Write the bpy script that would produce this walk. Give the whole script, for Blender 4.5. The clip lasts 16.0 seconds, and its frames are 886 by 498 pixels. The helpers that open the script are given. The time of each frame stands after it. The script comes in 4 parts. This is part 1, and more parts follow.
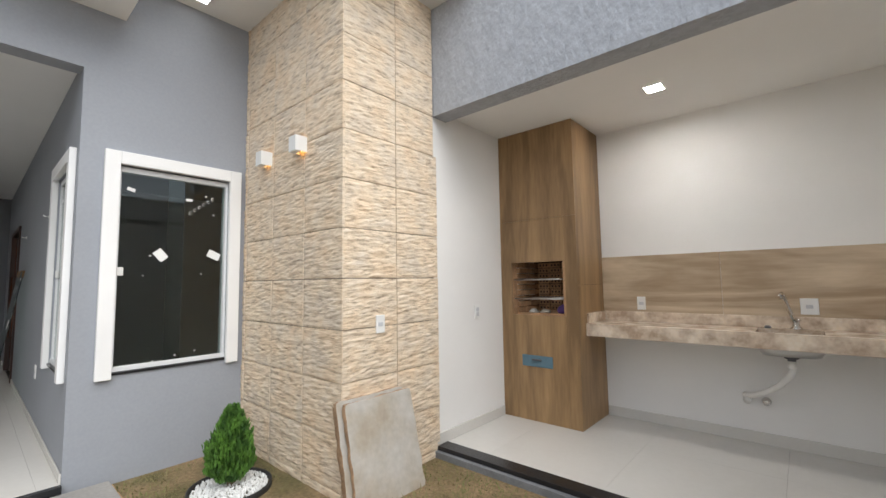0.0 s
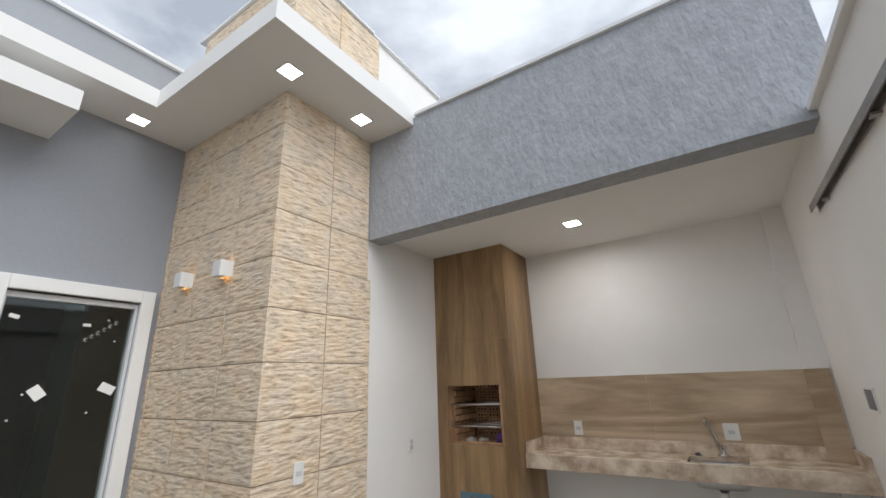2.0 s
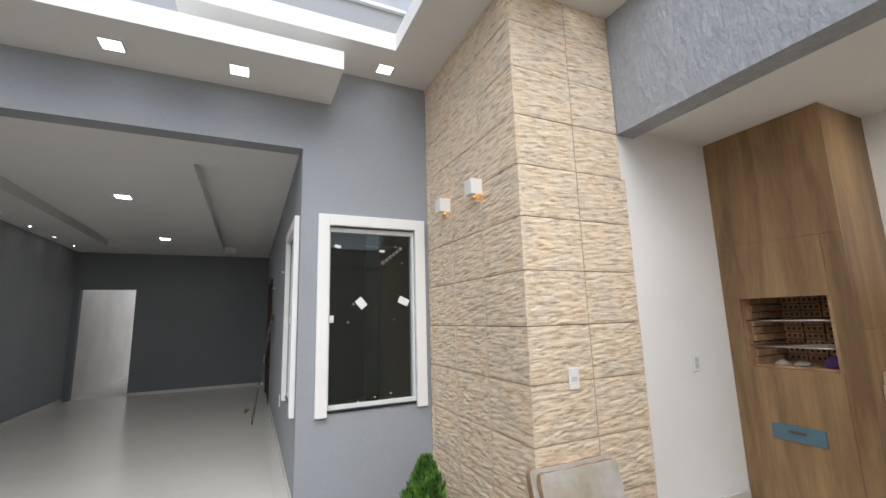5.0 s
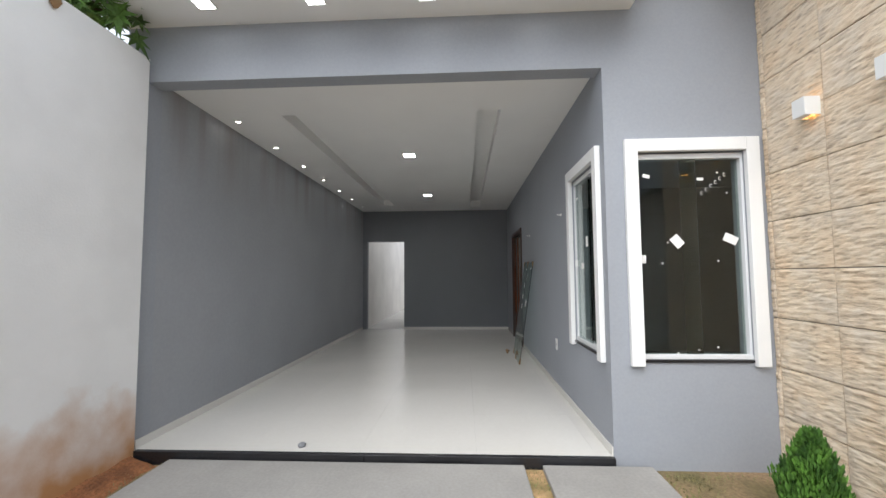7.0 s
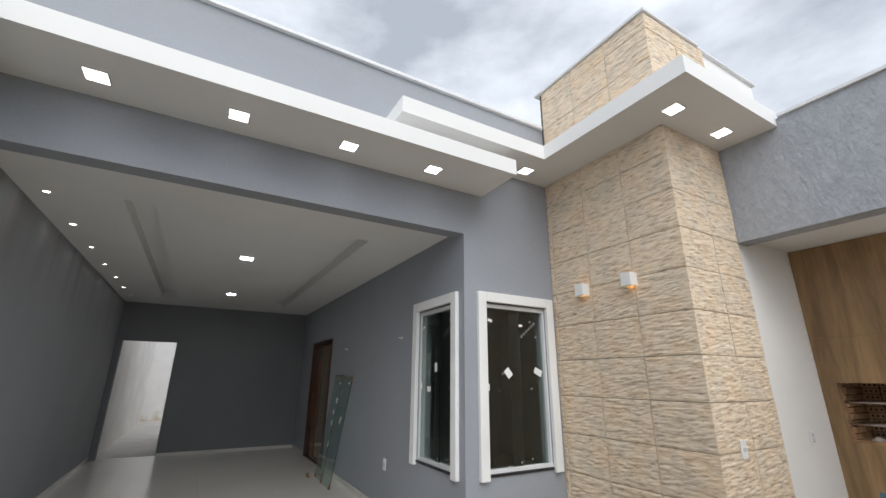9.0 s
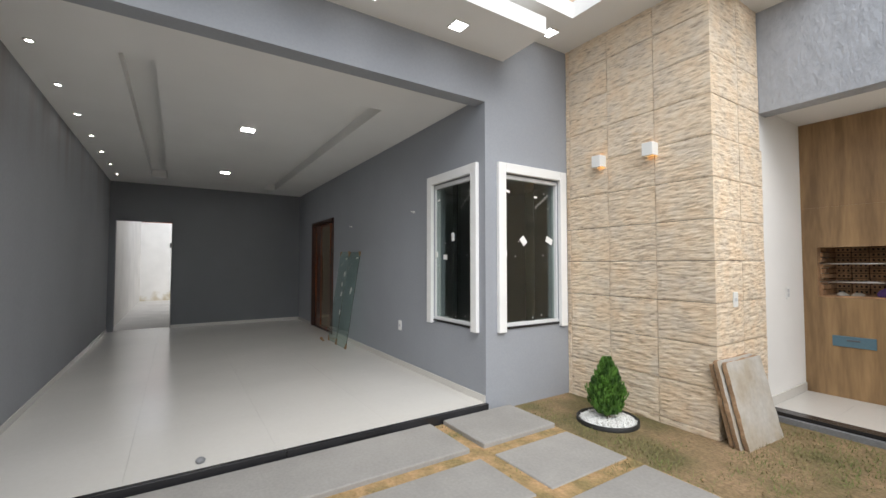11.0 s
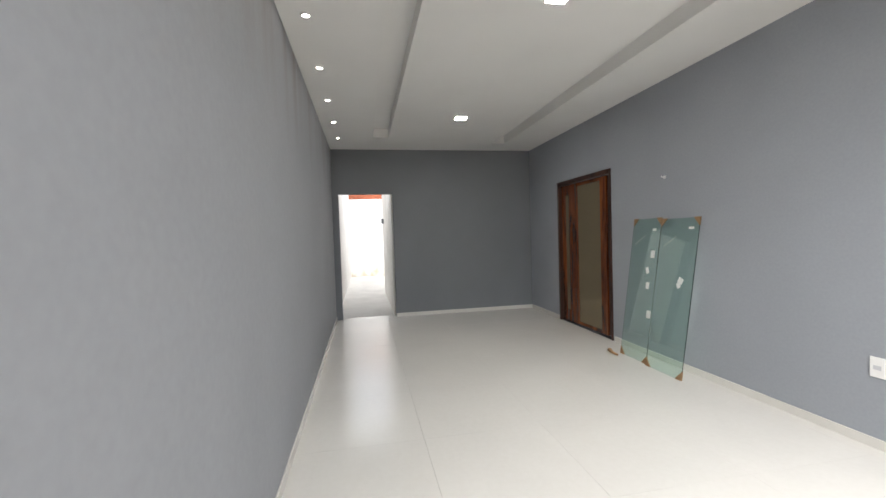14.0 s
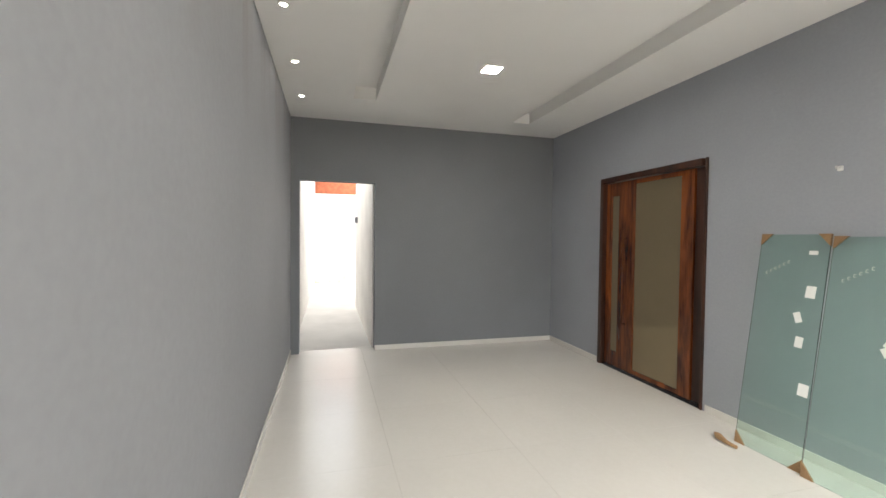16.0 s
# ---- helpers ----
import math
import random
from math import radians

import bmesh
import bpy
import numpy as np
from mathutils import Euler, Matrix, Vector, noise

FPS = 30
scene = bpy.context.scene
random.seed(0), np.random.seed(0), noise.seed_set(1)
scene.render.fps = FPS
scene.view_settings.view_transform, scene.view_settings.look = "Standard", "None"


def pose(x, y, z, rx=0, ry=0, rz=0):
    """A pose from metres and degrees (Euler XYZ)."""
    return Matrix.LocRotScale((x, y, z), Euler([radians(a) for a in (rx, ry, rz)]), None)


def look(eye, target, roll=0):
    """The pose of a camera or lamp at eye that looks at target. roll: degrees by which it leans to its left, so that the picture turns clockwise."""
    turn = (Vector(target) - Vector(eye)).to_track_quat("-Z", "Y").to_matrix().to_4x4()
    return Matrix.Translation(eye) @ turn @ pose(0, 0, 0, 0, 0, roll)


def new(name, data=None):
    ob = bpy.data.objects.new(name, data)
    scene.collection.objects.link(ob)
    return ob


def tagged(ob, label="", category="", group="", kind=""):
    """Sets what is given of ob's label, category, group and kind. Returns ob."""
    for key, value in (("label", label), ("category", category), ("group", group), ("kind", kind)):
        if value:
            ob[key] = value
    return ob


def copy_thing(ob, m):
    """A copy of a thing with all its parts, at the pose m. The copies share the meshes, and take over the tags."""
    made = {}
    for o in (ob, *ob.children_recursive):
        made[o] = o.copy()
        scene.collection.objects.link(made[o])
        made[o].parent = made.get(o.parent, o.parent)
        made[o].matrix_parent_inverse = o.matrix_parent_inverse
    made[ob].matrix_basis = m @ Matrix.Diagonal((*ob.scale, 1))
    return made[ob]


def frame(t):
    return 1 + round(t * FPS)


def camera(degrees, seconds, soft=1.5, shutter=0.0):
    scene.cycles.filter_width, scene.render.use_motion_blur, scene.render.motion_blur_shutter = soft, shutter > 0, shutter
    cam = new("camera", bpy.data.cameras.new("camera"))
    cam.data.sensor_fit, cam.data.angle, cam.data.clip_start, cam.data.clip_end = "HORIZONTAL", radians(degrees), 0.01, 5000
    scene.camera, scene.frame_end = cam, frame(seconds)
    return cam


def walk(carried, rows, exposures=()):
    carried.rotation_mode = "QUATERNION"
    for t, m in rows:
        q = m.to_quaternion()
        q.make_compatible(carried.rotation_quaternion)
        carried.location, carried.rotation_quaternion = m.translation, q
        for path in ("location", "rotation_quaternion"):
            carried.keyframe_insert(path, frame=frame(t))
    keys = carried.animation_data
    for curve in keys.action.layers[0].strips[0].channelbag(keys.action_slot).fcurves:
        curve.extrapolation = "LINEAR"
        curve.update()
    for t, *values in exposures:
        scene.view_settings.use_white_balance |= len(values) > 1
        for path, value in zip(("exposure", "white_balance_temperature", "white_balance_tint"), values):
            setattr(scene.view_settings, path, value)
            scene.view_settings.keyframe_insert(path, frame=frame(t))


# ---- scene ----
cam = camera(93.9, 16.0)
PATH = [
    (0, (0.014, 0.078, 1.463), (-1.293, 1.583, 1.623), -0.9),
    (0.5, (0.076, 0.125, 1.466), (-1.024, 1.789, 1.607), -1.2),
    (1, (0.079, 0.142, 1.515), (-0.911, 1.863, 1.754), -1.3),
    (1.5, (0.085, 0.142, 1.613), (-0.885, 1.843, 2.018), -1.3),
    (2, (0.07, 0.106, 1.679), (-0.953, 1.714, 2.287), -2.1),
    (2.5, (0.057, 0.046, 1.675), (-1.206, 1.449, 2.335), -2.7),
    (3, (-0.022, 0.008, 1.641), (-1.582, 1.117, 2.221), -2.3),
    (3.5, (-0.069, 0.051, 1.616), (-1.788, 0.958, 2.088), -1.8),
    (3.7, (-0.079, 0.107, 1.612), (-1.813, 1.003, 2.046), -1.8),
    (5.8, (-0.355, 0.197, 1.507), (-2.252, 0.814, 1.65), -0.3),
    (6, (-0.404, 0.144, 1.488), (-2.373, 0.489, 1.565), -0.5),
    (6.5, (-0.514, -0.114, 1.426), (-2.512, -0.192, 1.433), -1.6),
    (7, (-0.626, -0.468, 1.464), (-2.619, -0.571, 1.596), -0.4),
    (7.5, (-0.635, -0.757, 1.57), (-2.583, -0.647, 2.008), 0.4),
    (8, (-0.511, -1.109, 1.63), (-2.372, -0.735, 2.26), -0.1),
    (8.5, (-0.449, -1.329, 1.643), (-2.135, -0.565, 2.401), -1.0),
    (10.8, (-0.53, -1.776, 1.494), (-2.081, -0.52, 1.619), 0.6),
    (11, (-0.642, -1.811, 1.465), (-2.322, -0.729, 1.541), -0.0),
    (11.5, (-1.11, -1.855, 1.475), (-2.994, -1.186, 1.505), -2.2),
    (12, (-1.611, -2.007, 1.473), (-3.551, -1.521, 1.448), -2.1),
    (12.5, (-2.033, -2.111, 1.471), (-3.98, -1.655, 1.507), -1.3),
    (13, (-2.479, -2.272, 1.549), (-4.461, -2.027, 1.633), 0.5),
    (13.5, (-2.931, -2.393, 1.573), (-4.914, -2.132, 1.604), -0.4),
    (14, (-3.38, -2.382, 1.566), (-5.344, -2.008, 1.502), -1.8),
    (14.5, (-3.83, -2.356, 1.597), (-5.777, -1.912, 1.496), -0.2),
    (15, (-4.286, -2.417, 1.611), (-6.226, -1.933, 1.563), 0.6),
    (15.5, (-4.703, -2.42, 1.62), (-6.658, -2.013, 1.525), 0.2),
    (16, (-5.186, -2.421, 1.62), (-7.114, -1.893, 1.57), 0.7),
]
EXPOSURES = [(0, 1.05, 6450, 10), (1.0, 1.12, 6350, 10), (1.5, 1.0, 6250, 10), (2.0, 0.65, 6350, 10), (2.8, 0.48, 6350, 10), (3.5, 0.78, 6400, 10), (6, 1.03, 6400, 10), (7, 1.32, 6350, 10),
             (8, 0.88, 6450, 10), (8.6, 0.68, 6400, 10), (11, 1.12, 6500, 10), (12, 1.48, 6450, 10), (13.5, 2.12, 6500, 10), (15, 2.68, 6750, 10), (16, 2.82, 6900, 10)]
walk(cam, [(t, look(eye, target, roll)) for t, eye, target, roll in PATH], EXPOSURES)

# ---- world, sun ----
world = bpy.data.worlds.new("overcast_sky")
scene.world = world
world.use_nodes = True
wn, wl = world.node_tree.nodes, world.node_tree.links
wn.clear()
w_out = wn.new("ShaderNodeOutputWorld")
w_bg = wn.new("ShaderNodeBackground")
sky = wn.new("ShaderNodeTexSky")
sky.sky_type = "NISHITA"
sky.sun_disc = False
sky.sun_elevation = radians(46)
sky.sun_rotation = radians(107)
w_tc = wn.new("ShaderNodeTexCoord")
w_map = wn.new("ShaderNodeMapping")
w_map.inputs["Scale"].default_value = (1.0, 1.0, 2.2)
w_noise = wn.new("ShaderNodeTexNoise")
w_noise.inputs["Scale"].default_value = 2.6
w_noise.inputs["Detail"].default_value = 6
w_noise.inputs["Roughness"].default_value = 0.55
w_ramp = wn.new("ShaderNodeValToRGB")
w_ramp.color_ramp.elements[0].position = 0.33
w_ramp.color_ramp.elements[0].color = (3.7, 4.0, 4.5, 1)
w_ramp.color_ramp.elements[1].position = 0.64
w_ramp.color_ramp.elements[1].color = (7.9, 8.3, 8.8, 1)
w_mix = wn.new("ShaderNodeMixRGB")
w_mix.inputs[0].default_value = 0.9
w_bg.inputs["Strength"].default_value = 0.088
wl.new(w_tc.outputs["Generated"], w_map.inputs["Vector"])
wl.new(w_map.outputs["Vector"], w_noise.inputs["Vector"])
wl.new(w_noise.outputs["Fac"], w_ramp.inputs["Fac"])
wl.new(sky.outputs["Color"], w_mix.inputs[1])
wl.new(w_ramp.outputs["Color"], w_mix.inputs[2])
wl.new(w_mix.outputs["Color"], w_bg.inputs["Color"])
wl.new(w_bg.outputs["Background"], w_out.inputs["Surface"])

sun_data = bpy.data.lights.new("sun", "SUN")
sun_data.energy = 1.5
sun_data.angle = radians(60)
sun_data.color = (1.0, 0.99, 0.97)
sun_ob = new("sun", sun_data)
sun_ob.matrix_basis = look((5.81, -1.78, 6.3), (0, 0, 0))


# ---- materials ----
def material(name, color, rough=0.6, metal=0.0, vary=0.08, scale=3.0, fine=60.0, bump=0.15, depth=0.004,
             stretch=(1, 1, 1), second=None, piece=0.0, coat=0.0, spec=0.5):
    """A painted, stony or metallic surface with broad stains, fine grain and relief."""
    m = bpy.data.materials.new(name)
    m.use_nodes = True
    n, l = m.node_tree.nodes, m.node_tree.links
    b = n["Principled BSDF"]
    b.inputs["Roughness"].default_value = rough
    b.inputs["Metallic"].default_value = metal
    b.inputs["Coat Weight"].default_value = coat
    b.inputs["Specular IOR Level"].default_value = spec
    geo = n.new("ShaderNodeNewGeometry")
    mp = n.new("ShaderNodeMapping")
    mp.inputs["Scale"].default_value = stretch
    l.new(geo.outputs["Position"], mp.inputs["Vector"])
    big = n.new("ShaderNodeTexNoise")
    big.inputs["Scale"].default_value = scale
    big.inputs["Detail"].default_value = 5
    small = n.new("ShaderNodeTexNoise")
    small.inputs["Scale"].default_value = fine
    small.inputs["Detail"].default_value = 4
    l.new(mp.outputs["Vector"], big.inputs["Vector"])
    l.new(mp.outputs["Vector"], small.inputs["Vector"])
    ramp = n.new("ShaderNodeValToRGB")
    dark = [c * (1 - vary) for c in color]
    lite = [min(1, c * (1 + vary)) for c in color]
    ramp.color_ramp.elements[0].position, ramp.color_ramp.elements[1].position = 0.35, 0.65
    ramp.color_ramp.elements[0].color = (*(second or dark), 1)
    ramp.color_ramp.elements[1].color = (*lite, 1)
    l.new(big.outputs["Fac"], ramp.inputs["Fac"])
    grain = n.new("ShaderNodeMixRGB")
    grain.blend_type = "OVERLAY"
    grain.inputs[0].default_value = min(1.0, vary * 2.0)
    l.new(ramp.outputs["Color"], grain.inputs[1])
    l.new(small.outputs["Fac"], grain.inputs[2])
    last = grain.outputs["Color"]
    if piece:
        info = n.new("ShaderNodeObjectInfo")
        rng = n.new("ShaderNodeMapRange")
        rng.inputs["To Min"].default_value, rng.inputs["To Max"].default_value = 1 - piece, 1 + piece
        l.new(info.outputs["Random"], rng.inputs["Value"])
        hsv = n.new("ShaderNodeHueSaturation")
        l.new(rng.outputs["Result"], hsv.inputs["Value"])
        l.new(last, hsv.inputs["Color"])
        last = hsv.outputs["Color"]
    l.new(last, b.inputs["Base Color"])
    if bump:
        bp = n.new("ShaderNodeBump")
        bp.inputs["Strength"].default_value = bump
        bp.inputs["Distance"].default_value = depth
        l.new(small.outputs["Fac"], bp.inputs["Height"])
        l.new(bp.outputs["Normal"], b.inputs["Normal"])
    return m


def wood_material(name, light, dark, rough=0.45, axis=2, scale=1.0, piece=0.06, swirl=1.0):
    """Long grain along one axis with streaks and broader tone bands."""
    m = bpy.data.materials.new(name)
    m.use_nodes = True
    n, l = m.node_tree.nodes, m.node_tree.links
    b = n["Principled BSDF"]
    b.inputs["Roughness"].default_value = rough
    geo = n.new("ShaderNodeNewGeometry")
    mp = n.new("ShaderNodeMapping")
    s = [5 * scale] * 3
    s[axis] = 0.6 * scale
    mp.inputs["Scale"].default_value = s
    l.new(geo.outputs["Position"], mp.inputs["Vector"])
    a = n.new("ShaderNodeTexNoise")
    a.inputs["Scale"].default_value, a.inputs["Detail"].default_value = 0.9, 6
    a.inputs["Distortion"].default_value = swirl
    c = n.new("ShaderNodeTexNoise")
    c.inputs["Scale"].default_value, c.inputs["Detail"].default_value = 9, 4
    l.new(mp.outputs["Vector"], a.inputs["Vector"])
    l.new(mp.outputs["Vector"], c.inputs["Vector"])
    mix = n.new("ShaderNodeMath")
    mix.operation = "MULTIPLY_ADD"
    mix.inputs[1].default_value, mix.inputs[2].default_value = 0.28, -0.14
    l.new(c.outputs["Fac"], mix.inputs[0])
    add = n.new("ShaderNodeMath")
    l.new(a.outputs["Fac"], add.inputs[0])
    l.new(mix.outputs[0], add.inputs[1])
    ramp = n.new("ShaderNodeValToRGB")
    ramp.color_ramp.elements[0].position, ramp.color_ramp.elements[1].position = 0.34, 0.68
    ramp.color_ramp.elements[0].color, ramp.color_ramp.elements[1].color = (*dark, 1), (*light, 1)
    l.new(add.outputs[0], ramp.inputs["Fac"])
    info = n.new("ShaderNodeObjectInfo")
    rng = n.new("ShaderNodeMapRange")
    rng.inputs["To Min"].default_value, rng.inputs["To Max"].default_value = 1 - piece, 1 + piece
    l.new(info.outputs["Random"], rng.inputs["Value"])
    hsv = n.new("ShaderNodeHueSaturation")
    l.new(rng.outputs["Result"], hsv.inputs["Value"])
    l.new(ramp.outputs["Color"], hsv.inputs["Color"])
    l.new(hsv.outputs["Color"], b.inputs["Base Color"])
    bp = n.new("ShaderNodeBump")
    bp.inputs["Strength"].default_value, bp.inputs["Distance"].default_value = 0.1, 0.002
    l.new(c.outputs["Fac"], bp.inputs["Height"])
    l.new(bp.outputs["Normal"], b.inputs["Normal"])
    return m


def stone_material(name):
    """Split-face sandstone: short slanting ledges in cream, ochre and grey, with shade painted into the hollows."""
    m = bpy.data.materials.new(name)
    m.use_nodes = True
    n, l = m.node_tree.nodes, m.node_tree.links
    b = n["Principled BSDF"]
    b.inputs["Roughness"].default_value = 0.85
    geo = n.new("ShaderNodeNewGeometry")
    info = n.new("ShaderNodeObjectInfo")
    off = n.new("ShaderNodeVectorMath")
    off.operation = "MULTIPLY_ADD"
    comb = n.new("ShaderNodeCombineXYZ")
    for i in range(3):
        l.new(info.outputs["Random"], comb.inputs[i])
    off.inputs[1].default_value = (9, 7, 5)
    l.new(comb.outputs[0], off.inputs[0])
    l.new(geo.outputs["Position"], off.inputs[2])
    mp = n.new("ShaderNodeMapping")
    mp.inputs["Rotation"].default_value = (radians(8), radians(-8), 0)
    mp.inputs["Scale"].default_value = (13, 13, 66)
    l.new(off.outputs[0], mp.inputs["Vector"])
    a = n.new("ShaderNodeTexNoise")
    a.inputs["Scale"].default_value, a.inputs["Detail"].default_value, a.inputs["Roughness"].default_value = 1.0, 5, 0.6
    l.new(mp.outputs["Vector"], a.inputs["Vector"])
    big = n.new("ShaderNodeTexNoise")
    big.inputs["Scale"].default_value, big.inputs["Detail"].default_value = 5.0, 3
    l.new(off.outputs[0], big.inputs["Vector"])
    # the dark end of this ramp paints shade where the relief is low
    r1 = n.new("ShaderNodeValToRGB")
    e = r1.color_ramp.elements
    e[0].position, e[0].color = 0.30, (0.40, 0.31, 0.23, 1)
    e[1].position, e[1].color = 0.72, (0.86, 0.76, 0.63, 1)
    k = e.new(0.47)
    k.color = (0.74, 0.615, 0.465, 1)
    l.new(a.outputs["Fac"], r1.inputs["Fac"])
    r2 = n.new("ShaderNodeValToRGB")
    r2.color_ramp.elements[0].position, r2.color_ramp.elements[0].color = 0.33, (0.90, 0.905, 0.92, 1)
    r2.color_ramp.elements[1].position, r2.color_ramp.elements[1].color = 0.68, (1.0, 0.925, 0.84, 1)
    r2.color_ramp.elements.new(0.5).color = (1.0, 0.98, 0.95, 1)
    l.new(big.outputs["Fac"], r2.inputs["Fac"])
    mul = n.new("ShaderNodeMixRGB")
    mul.blend_type = "MULTIPLY"
    mul.inputs[0].default_value = 1.0
    l.new(r1.outputs["Color"], mul.inputs[1])
    l.new(r2.outputs["Color"], mul.inputs[2])
    l.new(mul.outputs["Color"], b.inputs["Base Color"])
    bp = n.new("ShaderNodeBump")
    bp.inputs["Strength"].default_value, bp.inputs["Distance"].default_value = 0.65, 0.014
    l.new(a.outputs["Fac"], bp.inputs["Height"])
    l.new(bp.outputs["Normal"], b.inputs["Normal"])
    return m


def lamp_material(name, color, strength):
    m = bpy.data.materials.new(name)
    m.use_nodes = True
    b = m.node_tree.nodes["Principled BSDF"]
    b.inputs["Base Color"].default_value = (0.9, 0.9, 0.9, 1)
    b.inputs["Emission Color"].default_value = (*color, 1)
    b.inputs["Emission Strength"].default_value = strength
    return m


def glass_material(name, color, rough=0.0):
    m = bpy.data.materials.new(name)
    m.use_nodes = True
    b = m.node_tree.nodes["Principled BSDF"]
    b.inputs["Base Color"].default_value = (*color, 1)
    b.inputs["Transmission Weight"].default_value = 1.0
    b.inputs["Roughness"].default_value = rough
    b.inputs["IOR"].default_value = 1.5
    return m


def stained_wall_material(name, color, stain, height):
    """White boundary wall with splashed earth along its foot, in uneven tongues."""
    m = material(name, color, rough=0.75, vary=0.04, scale=2.0, fine=70, bump=0.25, depth=0.004)
    n, l = m.node_tree.nodes, m.node_tree.links
    b = n["Principled BSDF"]
    src = b.inputs["Base Color"].links[0].from_socket
    geo = n.new("ShaderNodeNewGeometry")
    sep = n.new("ShaderNodeSeparateXYZ")
    l.new(geo.outputs["Position"], sep.inputs[0])
    nz = n.new("ShaderNodeTexNoise")
    nz.inputs["Scale"].default_value, nz.inputs["Detail"].default_value = 3.2, 5
    l.new(geo.outputs["Position"], nz.inputs["Vector"])
    ma = n.new("ShaderNodeMath")
    ma.operation = "MULTIPLY_ADD"
    ma.inputs[1].default_value, ma.inputs[2].default_value = -1.3, 0.62
    l.new(nz.outputs["Fac"], ma.inputs[0])
    ad = n.new("ShaderNodeMath")
    l.new(sep.outputs["Z"], ad.inputs[0])
    l.new(ma.outputs[0], ad.inputs[1])
    rg = n.new("ShaderNodeMapRange")
    rg.inputs["From Min"].default_value, rg.inputs["From Max"].default_value = 0.1, height
    rg.inputs["To Min"].default_value, rg.inputs["To Max"].default_value = 0.95, 0.0
    l.new(ad.outputs[0], rg.inputs["Value"])
    mx = n.new("ShaderNodeMixRGB")
    l.new(rg.outputs["Result"], mx.inputs[0])
    l.new(src, mx.inputs[1])
    mx.inputs[2].default_value = (*stain, 1)
    l.new(mx.outputs["Color"], b.inputs["Base Color"])
    return m


M_GREY = material("grey_wall_paint", (0.315, 0.333, 0.365), rough=0.7, vary=0.035, scale=1.1, fine=55, bump=0.10, depth=0.003)
M_GREY_ROUGH = material("grey_textured_render", (0.37, 0.39, 0.425), rough=0.9, vary=0.07, scale=14, fine=40, bump=0.7, depth=0.018, stretch=(1, 1, 0.48))
# rear garage wall: a darker grey than the side walls
M_GREY_DARK = material("darker_grey_wall", (0.20, 0.21, 0.228), rough=0.7, vary=0.035, scale=1.1, fine=55, bump=0.10, depth=0.003)


def add_streaks(m, tint, low, high):
    """Faint brown water streaks that run down from the ceiling line."""
    n, l = m.node_tree.nodes, m.node_tree.links
    bs = n["Principled BSDF"]
    src = bs.inputs["Base Color"].links[0].from_socket
    geo = n.new("ShaderNodeNewGeometry")
    mp = n.new("ShaderNodeMapping")
    mp.inputs["Scale"].default_value = (5.0, 5.0, 0.35)
    l.new(geo.outputs["Position"], mp.inputs["Vector"])
    nz = n.new("ShaderNodeTexNoise")
    nz.inputs["Scale"].default_value, nz.inputs["Detail"].default_value = 1.0, 4
    l.new(mp.outputs["Vector"], nz.inputs["Vector"])
    cut = n.new("ShaderNodeMapRange")
    cut.inputs["From Min"].default_value, cut.inputs["From Max"].default_value = 0.48, 0.72
    l.new(nz.outputs["Fac"], cut.inputs["Value"])
    sep = n.new("ShaderNodeSeparateXYZ")
    l.new(geo.outputs["Position"], sep.inputs[0])
    rg = n.new("ShaderNodeMapRange")
    rg.inputs["From Min"].default_value, rg.inputs["From Max"].default_value = low, high
    l.new(sep.outputs["Z"], rg.inputs["Value"])
    mu = n.new("ShaderNodeMath")
    mu.operation = "MULTIPLY"
    l.new(cut.outputs["Result"], mu.inputs[0])
    l.new(rg.outputs["Result"], mu.inputs[1])
    mx = n.new("ShaderNodeMixRGB")
    l.new(mu.outputs[0], mx.inputs[0])
    l.new(src, mx.inputs[1])
    mx.inputs[2].default_value = (*tint, 1)
    l.new(mx.outputs["Color"], bs.inputs["Base Color"])
    return m


M_GREY_STREAKED = add_streaks(material("grey_wall_paint_with_water_streaks", (0.325, 0.338, 0.362), rough=0.7, vary=0.035, scale=1.1, fine=30, bump=0.12, depth=0.003), (0.265, 0.25, 0.24), 2.2, 3.0)
M_WHITE = material("white_wall_paint", (0.83, 0.82, 0.80), rough=0.75, vary=0.025, scale=1.5, fine=80, bump=0.15, depth=0.003)
M_CEIL = material("white_ceiling_plaster", (0.83, 0.825, 0.81), rough=0.85, vary=0.02, scale=1.2, fine=90, bump=0.06, depth=0.002)
M_STAINED = stained_wall_material("white_wall_with_earth_stains", (0.84, 0.84, 0.835), (0.50, 0.245, 0.085), 0.78)
M_PASSAGE_END = stained_wall_material("white_wall_with_yellowed_foot", (0.80, 0.79, 0.77), (0.55, 0.47, 0.32), 0.42)
M_PALE = material("pale_concrete", (0.56, 0.54, 0.51), rough=0.85, vary=0.08, scale=2, bump=0.2)
M_PASSAGE = material("weathered_white_paint", (0.78, 0.76, 0.73), rough=0.8, vary=0.06, scale=1.5, fine=60, bump=0.15)
M_STONE = stone_material("split_face_sandstone")
M_MORTAR = material("dark_joint_mortar", (0.15, 0.115, 0.085), rough=0.95, vary=0.15)
M_TILE = material("polished_cream_porcelain", (0.66, 0.64, 0.60), rough=0.20, vary=0.03, scale=1.0, fine=30, bump=0.02, depth=0.001, piece=0.012)
M_GROUT = material("cream_tile_grout", (0.62, 0.60, 0.565), rough=0.9)
M_BLACK = material("black_granite", (0.018, 0.018, 0.02), rough=0.25, vary=0.3, fine=200, bump=0.02)
M_CONC = material("grey_concrete", (0.31, 0.298, 0.28), rough=0.9, vary=0.08, scale=2.5, fine=50, bump=0.3, depth=0.004, piece=0.05)
